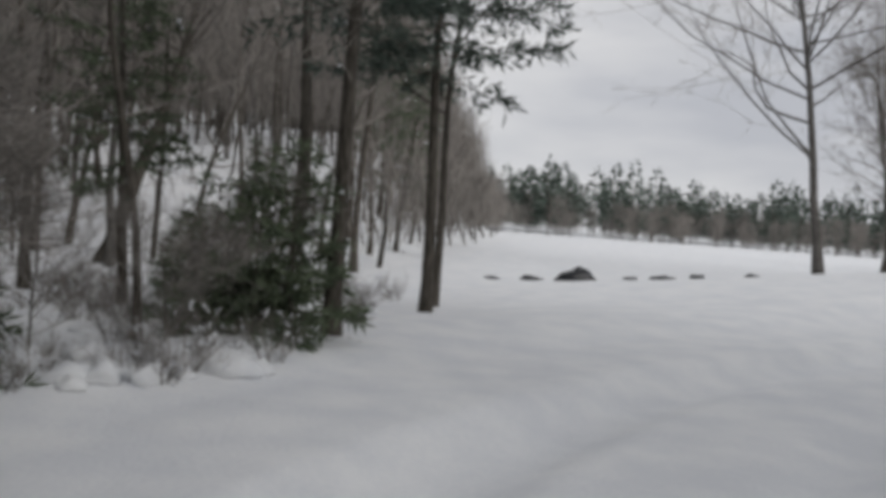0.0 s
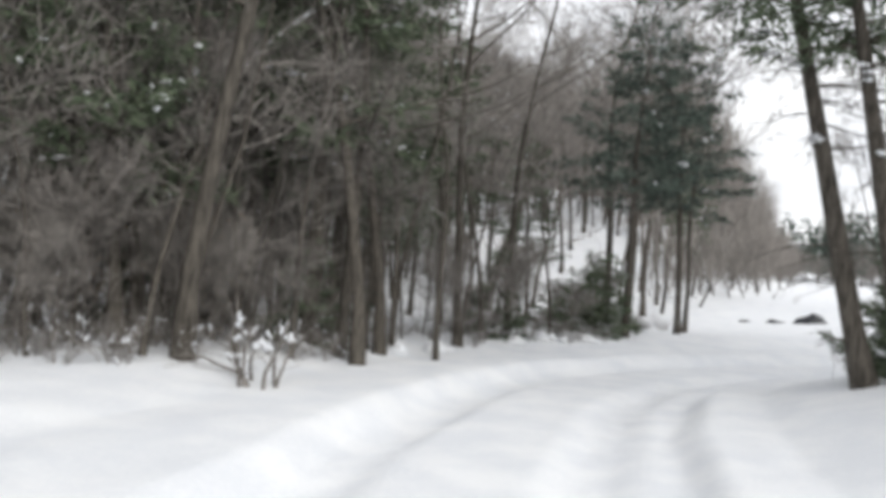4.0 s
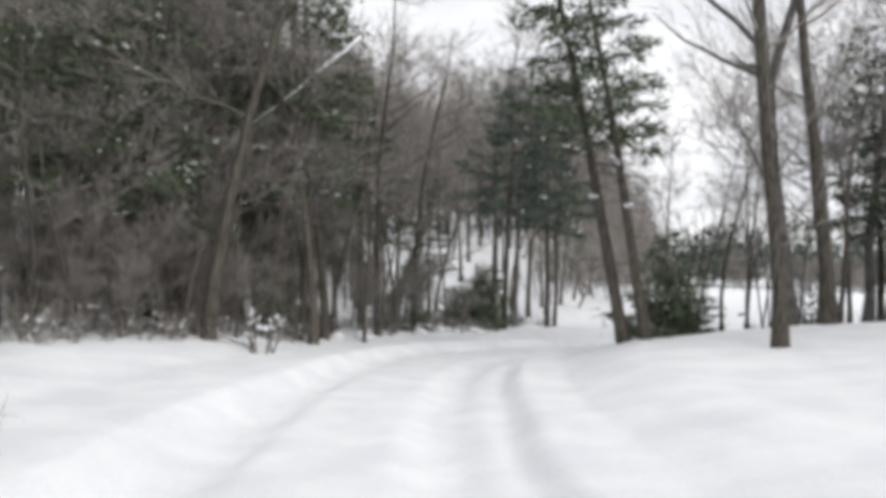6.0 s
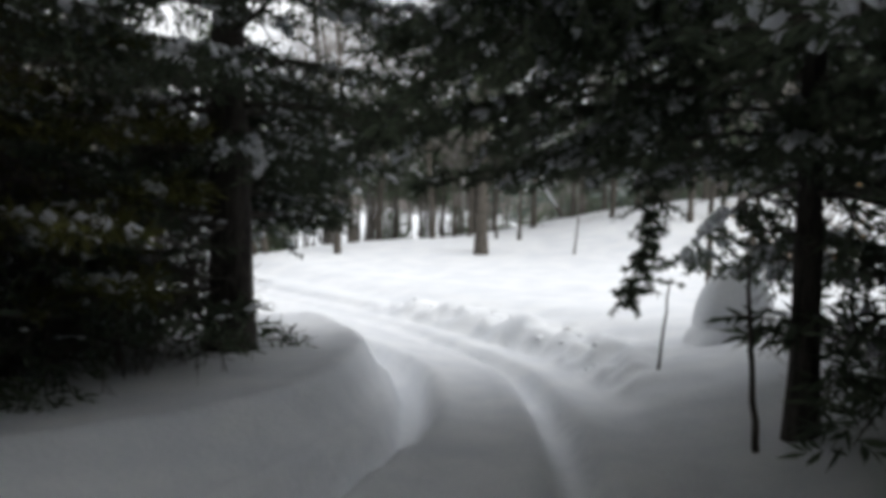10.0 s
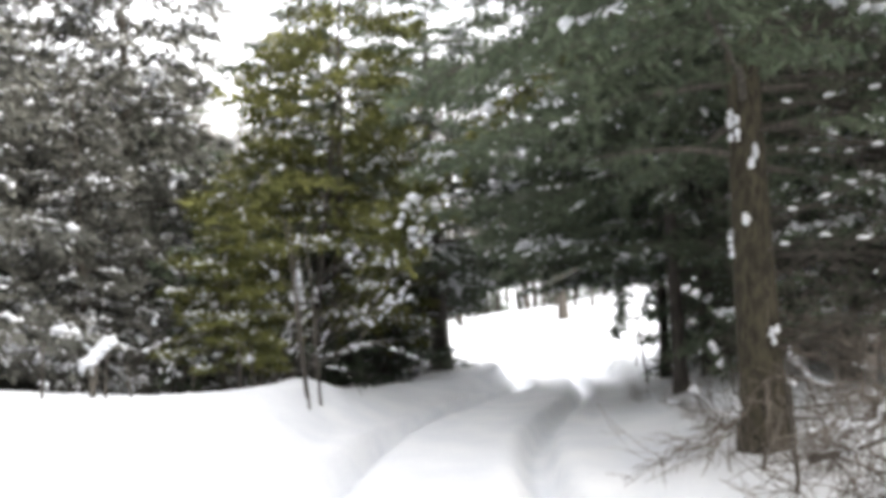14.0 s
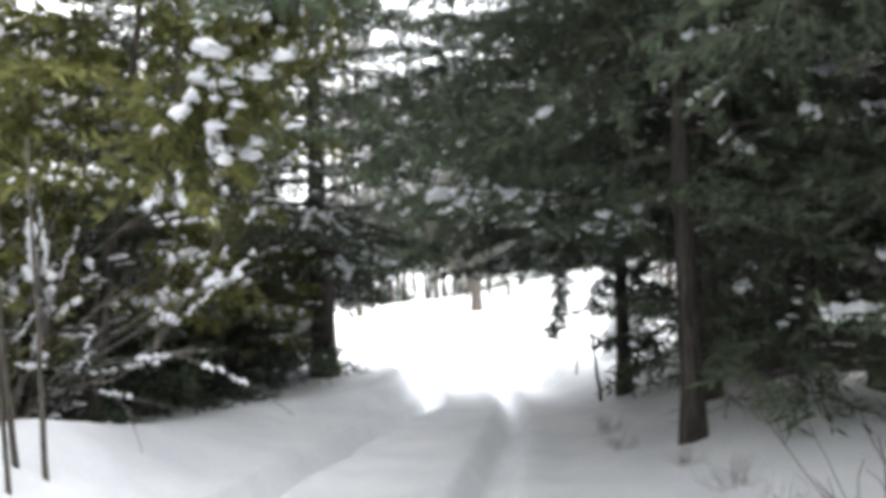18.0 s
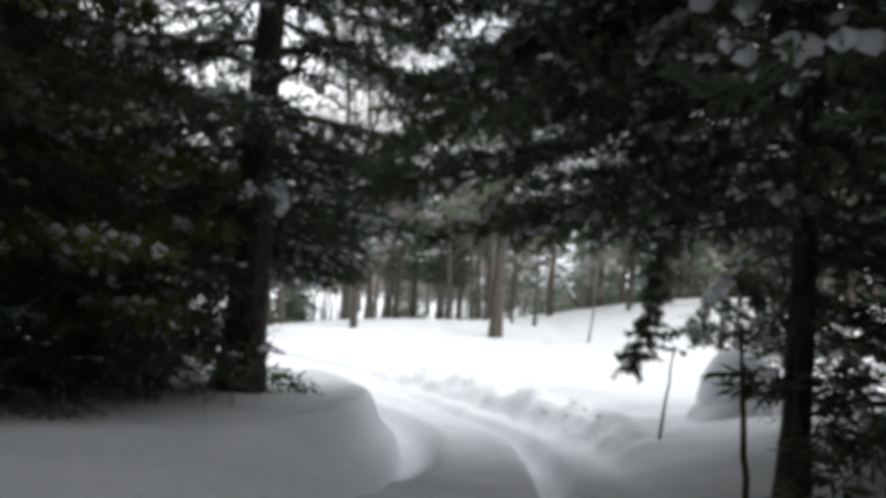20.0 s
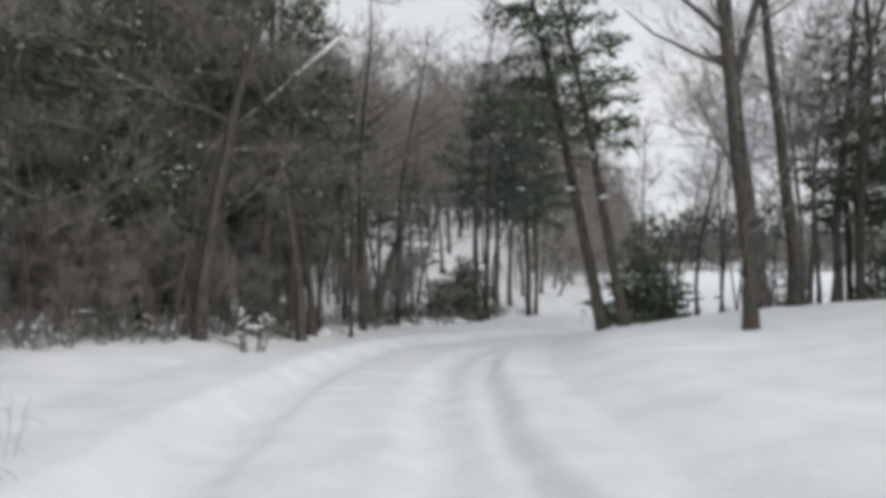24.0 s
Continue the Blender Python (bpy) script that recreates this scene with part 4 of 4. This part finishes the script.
leaning_pole("fallen_tree", "thin snow-covered tree leaning against the trunks", (21.5, 17, gz(21.5, 17)), (25.7, 27, 7.9), 0.1)
leaning_pole("fallen_tree", "snow-streaked tree leaning over on the rise", (17.2, 24.4, 3.0), (14.9, 23.5, 8.4), 0.07)
leaning_pole("snag", "dark dead trunk bent over, lower part bare", (-5.4, 17.4, gz(-5.4, 17.4)), (-5.1, 18, 4.1), 0.16, False)
leaning_pole("snag", "broken dead top leaning over with snow along it", (-5.1, 18, 4.0), (-1.7, 18.65, 7.5), 0.075)
leaning_pole("marker_stick", "thin leaning wooden marker stick in the snow", (-0.46, -7.52, gz(-0.46, -7.52) - 0.1), (-0.33, -7.55, 1.52), 0.02, False, "stick")
leaning_pole("post", "slim dark post standing beside the drive", (-2.4, -10.05, gz(-2.4, -10.05) - 0.1), (-2.58, -10.03, 1.82), 0.028, False, "post")


leaning_pole("dead_sapling", "thin dead sapling leaning over beside the hemlock", (-3.45, -0.9, gz(-3.45, -0.9) - 0.1), (-3.95, -1.6, 2.4), 0.042, False)


def hanging_bough():
    """The drooping end of a bough beside the drive."""
    ob = thing("hanging_bough", "drooping evergreen bough hanging beside the drive", "bough")
    wood, green = Shape(), Shape()
    way = np.array([(-2.5, -10.6, 4.4), (-2.1, -9.7, 4.1), (-1.6, -8.8, 3.5), (-1.3, -8.2, 2.7), (-1.12, -7.85, 1.95), (-1.07, -7.7, 1.3)])
    p = np.stack([np.interp(np.linspace(0, 5, 26), np.arange(6), way[:, c]) for c in range(3)], 1)
    wood.tube(p, np.linspace(0.03, 0.005, 26), 6)
    for k in range(9, 26):
        size = 0.30 if k < 24 else 0.16
        for _ in range(7):
            w = rng.normal(0, 1, 3) * [0.9, 0.9, 0.4] + [0, 0, -0.7]
            w /= np.linalg.norm(w)
            le = size * (0.35 + 1.3 * rng.random() ** 2)
            wood.tube(np.stack([p[k], p[k] + w * le]), [0.005, 0.002], 3)
            g = rng.random(60)
            green.blades(p[k] + w * le * g[:, None], w + rng.normal(0, 0.55, (60, 3)), 0.085, 0.016)
    part("branch", wood, BARK, ob)
    stuff(part("foliage", green, NEEDLE, ob, smooth=False))


def snowy_bough(tree, way, needles, loads, label):
    """A long bough of a tree, weighed down by thick pads of snow; way and loads are places in the world."""
    base = np.array(tree.matrix_basis.translation)
    way = np.array(way, float) - base
    wood, green, cling = Shape(), Shape(), Shape()
    u = np.linspace(0, len(way) - 1, 24)
    p = np.stack([np.interp(u, np.arange(len(way)), way[:, c]) for c in range(3)], 1) + rng.normal(0, 0.012, (24, 3))
    wood.tube(p, np.linspace(0.035, 0.008, 24), 6)
    for k in range(5, 24):
        for _ in range(7):
            w = (p[k] - p[k - 1]) * 4 + rng.normal(0, 0.7, 3) * [1, 1, 0.5] + [0, 0, -0.25]
            w /= np.linalg.norm(w)
            le = 0.25 + 0.4 * rng.random()
            wood.tube(np.stack([p[k], p[k] + w * le]), [0.006, 0.003], 3)
            g = rng.random(44)
            green.blades(p[k] + w * le * g[:, None], w + rng.normal(0, 0.55, (44, 3)), 0.11, 0.024)
            if rng.random() < 0.25:
                ridge(cling, p[k] + w * le * 0.2, p[k] + w * le, 0.03 + 0.03 * rng.random())
    for x, y, z, r in loads:
        o = np.array((x, y, z)) - base
        for _ in range(15):
            cling.blob(o + rng.normal(0, r * 0.85, 3) * [1, 1, 0.5], np.array((1, 0.9, 0.65)) * r * (0.22 + 0.4 * rng.random()), rng.random() * 9, 0.45, 2)
    bough = part("snowy_bough", wood, BARK, tree, label)
    stuff(part("foliage", green, needles, bough, smooth=False))
    stuff(part("snow", cling, SNOW_CLUMP, bough, "thick pads of snow on the bough"))


hanging_bough()
snowy_bough(hem_slim, [(-5.6, -14.2, 5.6), (-6.9, -14.1, 5.7), (-8.2, -14.2, 5.0), (-9.2, -14.3, 4.2), (-9.75, -14.3, 3.6), (-9.95, -14.1, 3.25)], NEEDLE_OLIVE,
            [(-9.75, -14.5, 3.55, 0.16), (-9.7, -14.05, 3.2, 0.13), (-9.3, -14.3, 4.15, 0.12), (-8.6, -14.2, 4.75, 0.12)], "drooping snow-laden bough reaching over the drive")
snowy_bough(hem_right, [(-2.0, -10.15, 5.6), (-2.9, -9.7, 5.7), (-3.9, -9.1, 5.3), (-4.6, -8.75, 4.8), (-4.95, -8.5, 4.3)], NEEDLE,
            [(-4.75, -8.75, 4.75, 0.17), (-4.9, -8.6, 4.45, 0.15), (-4.3, -8.9, 5.15, 0.14), (-3.6, -9.3, 5.5, 0.12)], "dark bough over the drive with thick snow on it")
rock = thing("boulder", "rounded boulder wholly covered in snow", "boulder")
dome = Shape()
dome.blob((0, 0, 0.1), (0.52, 0.5, 0.76), 1.3, 0.08, 4)
dome.blob((0.05, -0.02, -0.12), (0.72, 0.66, 0.46), 2.3, 0.12, 4)
part("snow_cap", dome, SNOW, rock)
rock.matrix_basis = at(1.25, -7.32, 0, 1.0, 0.05)
weed = shrub(0.9, 5, 0.0, "bare thin weed stalks standing in the snow", "weed", 0.003, 0.12, 0, BARK)
scatter([weed], [(-2.3, 3), (-2.9, 5), (-3.6, 3.6), (-4, 6), (-3.2, 1.2)], (0.7, 1.1))
STALKS = [(-13.75, -16.3, 0.4, 0.011), (-13.3, -15.9, 0.35, 0.012), (-13.0, -15.18, 0.32, 0.012), (-11.46, -12.76, 0.6, 0.02), (-11.25, -12.6, 0.5, 0.016), (-12.05, -13.09, 0.3, 0.012), (-13.25, -14.4, 0.25, 0.012), (-8.14, -8.74, 0.35, 0.014)]
for n, (x, y, tall, r) in enumerate(STALKS):
    lean = rng.normal(0, 0.12, 2) * tall
    leaning_pole("stalk", "thin bare stalk standing in the snow bank", (x, y, gz(x, y) - 0.08), (x + lean[0], y + lean[1], gz(x, y) + tall), r, False, "stalk")
for x, y, dx, r in ((-10.6, -12.76, -0.28, 0.028), (-10.43, -12.77, -0.12, 0.026), (-10.68, -13.05, -0.2, 0.022)):
    leaning_pole("sapling", "slim dark leafless sapling rising from the snow bank", (x, y, gz(x, y) - 0.1), (x + dx * 0.6, y + 0.15, gz(x, y) + 2.3), r * 0.8, False, "sapling")

tangle = [shrub(1.5, 22, 0.07, "tangle of dead twigs at the foot of the trees", "dead_brush", 0.0065, 0.22, 0, BARK) for k in range(3)]
scatter(tangle, [(-8.0, -17.3), (-5.2, -4.9), (-5.8, -5.7), (-6.3, -4.8), (-7.1, -5.7), (-0.6, -10.3), (-1.4, -10.4),
                 (-7.7, -6.5), (-8.4, -7.2), (-9.2, -8.2), (-10.1, -9.1), (-11.0, -10.0), (-5.7, -3.6), (-6.5, -4.1), (-12.2, -11.4), (-13.2, -12.4), (-7.4, -4.9), (-8.4, -6.0)], (0.7, 1.15), 10)
fine_brush = shrub(0.9, 26, 0.03, "fine dry twigs sticking out of the snow under the trees", "dry_brush", 0.004, 0.2, 0, DEADWOOD)
scatter([fine_brush], [(-8.7, -18.5), (-9.2, -19.1), (-8.1, -17.2), (-9.3, -19.9), (-6.3, -14.7), (-6.9, -15.5), (-7.5, -16.3), (-5.7, -13.5), (-4.9, -12.6), (-4.2, -1.4), (-4.6, -0.6), (-4.0, 0.3), (-4.9, -2.2), (-9.9, -20.2), (-8.3, -18.4)], (0.45, 0.9), 9)


def dead_bough(a, b, sag, r, snow=0.0):
    """A dry bough with fine side twigs, sagging between its ends."""
    ob = thing("dead_bough", "dry leafless bough tangled above the snow by the mossy trunks", "branch", "dead boughs")
    wood, cling = Shape(), Shape()
    a, b = np.array(a, float), np.array(b, float)
    u = np.linspace(0, 1, 10)[:, None]
    p = a + (b - a) * u + rng.normal(0, 0.018, (10, 3)) - [0, 0, sag] * (4 * u * (1 - u)) * [1, 1, 1]
    wood.tube(p, np.linspace(r, r * 0.35, 10), 6, True)
    way = (b - a) / np.linalg.norm(b - a)
    for _ in range(22):
        k = rng.integers(1, 9)
        w = way * 0.9 + rng.normal(0, 0.55, 3) + [0, 0, -0.15]
        tp, tq = limb(p[k], w, 0.25 + 0.5 * rng.random(), r * 0.32, 0.002, 0.2, 5, -0.03)
        wood.tube(tp, tq, 4)
        for _ in range(2):
            q = rng.integers(1, 4)
            fp, fq = limb(tp[q], w + rng.normal(0, 0.7, 3), 0.1 + 0.2 * rng.random(), 0.003, 0.0015, 0.2, 3)
            wood.tube(fp, fq, 3)
        if rng.random() < snow:
            ridge(cling, tp[0], tp[2], 0.018)
    stuff(part("twig_tangle", wood, DEADWOOD, ob))
    if cling.n:
        stuff(part("snow", cling, SNOW_CLUMP, ob, "snow caught on the twigs"))


for n in range(11):
    u = n / 10
    x0, y0 = -10.55 + 0.5 * u, -20.8 + 0.5 * u
    x1, y1 = -10.2 + 1.5 * u + 0.25 * rng.normal(), -19.4 + 1.3 * u * (n % 3) / 2 - 0.5 * rng.random()
    high = (0.15, 0.5, 0.75, 0.3, 0.95)[n % 5]
    dead_bough((x0, y0, gz(x0, y0) + high), (x1, y1, gz(x1, y1) + 0.1 + 0.55 * high), 0.12, 0.01 + 0.007 * rng.random(), 0.05)
for n in range(8):
    turn = radians(150 + 25 * n)
    x1, y1 = -8.52 + 1.1 * np.cos(turn), -18.09 + 1.1 * np.sin(turn)
    dead_bough((-8.52, -18.09, gz(-8.52, -18.09) + 0.25 + 0.13 * n), (x1, y1, gz(x1, y1) + 0.05 + 0.1 * n), 0.05, 0.01, 0.06)
tawny = shrub(2.6, 9, 0.02, "young beech holding withered tan leaves", "beech_sapling", 0.02, 0.1, 14)
scatter([tawny], [(9.5, -3.5), (10.5, -2), (-7, 18.5), (-5.8, 21)], (0.8, 1.2))


def snow_lumps(name, label, spots, low, high, flat, sink):
    """Loose clods and pillows of snow."""
    shape = Shape()
    for x, y in spots:
        r = low + (high - low) * rng.random() ** 2
        shape.blob((x, y, gz(x, y) - r * sink), (r * (0.8 + 0.5 * rng.random()), r * (0.8 + 0.5 * rng.random()), r * flat), rng.random() * 9, 0.35, 2)
    tagged(new(name, shape.mesh(name, SNOW)), label, "snow", kind="stuff")


spots = [(x, y) for x, y in spots_in(34, -4, 4, -6.5, 1.6, lambda x, y: 1.5 < float(road_side(x, y)[0][0]) < 2.2, 0.1)]
snow_lumps("plowed_snow", "broken clods of snow pushed up along the drive", spots, 0.03, 0.08, 0.8, 0.05)
spots = spots_in(70, -4, 6, 18, 36, lambda x, y: wood_edge(y) - 4 < x < wood_edge(y) + 0.2 and off_road(x, y) > 2.8, 0.3)
spots += [(0.1 + 1.7 * u + rng.normal(0, 0.2), 25 + 1.3 * u * u + abs(rng.normal(0, 0.35))) for u in np.linspace(0, 1, 26)]
snow_lumps("snow_pillow", "rounded pillows of snow on the undergrowth", spots, 0.08, 0.26, 0.7, -0.1)

for n, (ax, ay, az, bx, by, bz) in enumerate([(-9.5, -19.8, 0.15, -8.0, -20.4, 0.55), (-9.2, -19.0, 0.1, -8.2, -19.9, 0.35), (-8.6, -18.4, 0.5, -9.7, -19.3, 0.05), (-8.4, -18.2, 0.3, -9.2, -18.6, 0.02)]):
    leaning_pole("dead_branch", "fallen dead branch lying in the snow by the trunks", (ax, ay, gz(ax, ay) + az), (bx, by, gz(bx, by) + bz), 0.028, n == 1, "branch")
stub = leaning_pole("broken_stalk", "broken stalk in the bank capped with snow", (-13.35, -15.4, gz(-13.35, -15.4) - 0.1), (-13.3, -15.35, gz(-13.35, -15.4) + 0.28), 0.03, False, "stalk")
cap = Shape()
for j in range(4):
    cap.blob((-13.3 + 0.05 * j - 0.05, -15.35, gz(-13.35, -15.4) + 0.3 + 0.05 * j), (0.07, 0.06, 0.06), j, 0.4, 2)
part("snow_cap", cap, SNOW_CLUMP, stub)

# dark earth showing at the brook in the field
for n, (x, y, sx, sz) in enumerate([(13.0, 43.3, 0.75, 0.42), (11.5, 43.7, 0.4, 0.16), (14.9, 43.2, 0.25, 0.12), (16.0, 43.0, 0.4, 0.14), (17.2, 42.8, 0.3, 0.14), (19, 42.4, 0.25, 0.12), (10.2, 43.9, 0.25, 0.1)]):
    bank = thing("brook_bank", "patch of dark earth bank showing through the snow", "bank", "earth patches along the brook")
    lump = Shape()
    lump.blob((0, 0, 0), (sx, 0.3, sz), n * 1.7, 0.35, 2)
    part("earth", lump, WATER, bank)
    bank.matrix_basis = at(x, y, 0, 1, 0.02)


# ---- far woods ----
def far_wood(name, label, spots, h, evergreen):
    wood, crowns = Shape(), Shape()
    for x, y in spots:
        z = gz(x, y)
        hh = h * (0.65 + 0.6 * rng.random())
        if not evergreen and h > 8:
            hh *= 0.3 + 0.7 * float(ramp(wood_edge(y) - x, 0.5, 6.5))
        tilt, bow_x = rng.normal(0, 0.8), rng.normal(0, 0.35)
        wood.tube([(x, y, z - 0.3), (x + tilt * 0.3 + bow_x, y, z + hh * 0.35), (x + tilt * 0.6 - bow_x, y, z + hh * 0.65), (x + tilt, y, z + hh * 0.95)], np.array([0.085, 0.065, 0.045, 0.02]) * (0.6 + 0.9 * rng.random()), 5)
        n = 110 if evergreen else 230
        u = rng.random(n) ** 0.8
        az = rng.random(n) * 6.28
        if evergreen:
            rad = (2.6 + rng.random()) * np.minimum((1 - u) ** 0.6, 0.85) * (0.6 + 0.5 * rng.random(n)) + 0.15
            o = np.stack([x + np.cos(az) * rad * 0.3, y + np.sin(az) * rad * 0.3, z + hh * (0.14 + 0.84 * u)], 1)
            crowns.blades(o, np.stack([np.cos(az), np.sin(az), rng.normal(0.1, 0.3, n)], 1), rad, 0.45)
        else:
            o = np.stack([x + rng.normal(0, 0.7, n), y + rng.normal(0, 0.7, n), z + hh * (0.1 + 0.8 * u if h > 8 else 0.02 + 0.85 * u)], 1)
            crowns.blades(o, np.stack([np.cos(az) * 0.5, np.sin(az) * 0.5, 0.6 + rng.random(n)], 1), 1.0 + 2 * rng.random(n), 0.05)
    top = thing(name, label, "woods", kind="stuff")
    stuff(part("trunk_mass", wood, BARK, top))
    # the greyer blue-green on far pines paints in the haze of distance
    stuff(part("crown_mass", crowns, NEEDLE_BLUE if evergreen else TWIG, top, smooth=False))


spots = spots_in(560, -60, 40, 44, 135, lambda x, y: wood_edge(y) - 45 < x < wood_edge(y) and (not glade(x, y) or rng.random() < 0.12), 1.2)
far_wood("hillside_wood", "dense leafless wood on the far hillside", spots, 13, False)
spots = spots_in(330, 10, 230, 138, 185, lambda x, y: True, 2.0)
far_wood("pine_wood", "dark line of pines beyond the snowy field", spots, 11, True)
spots = spots_in(260, 10, 230, 132, 160, lambda x, y: True, 2)
far_wood("scrub_wood", "band of leafless scrub below the far pines", spots, 5, False)
spots = spots_in(130, 45, 110, -30, 70, lambda x, y: True, 2.5)
far_wood("pine_wood", "dark pines on the rise beyond the drive", spots, 14, True)
spots = spots_in(200, -80, -34, -60, 60, lambda x, y: True, 2.2)
far_wood("pine_wood", "dark pines behind the drive", spots, 13, True)
spots = spots_in(120, -40, 45, -95, -42, lambda x, y: off_road(x, y) > 4, 2.5)
far_wood("pine_wood", "dark pines where the drive comes from", spots, 13, True)
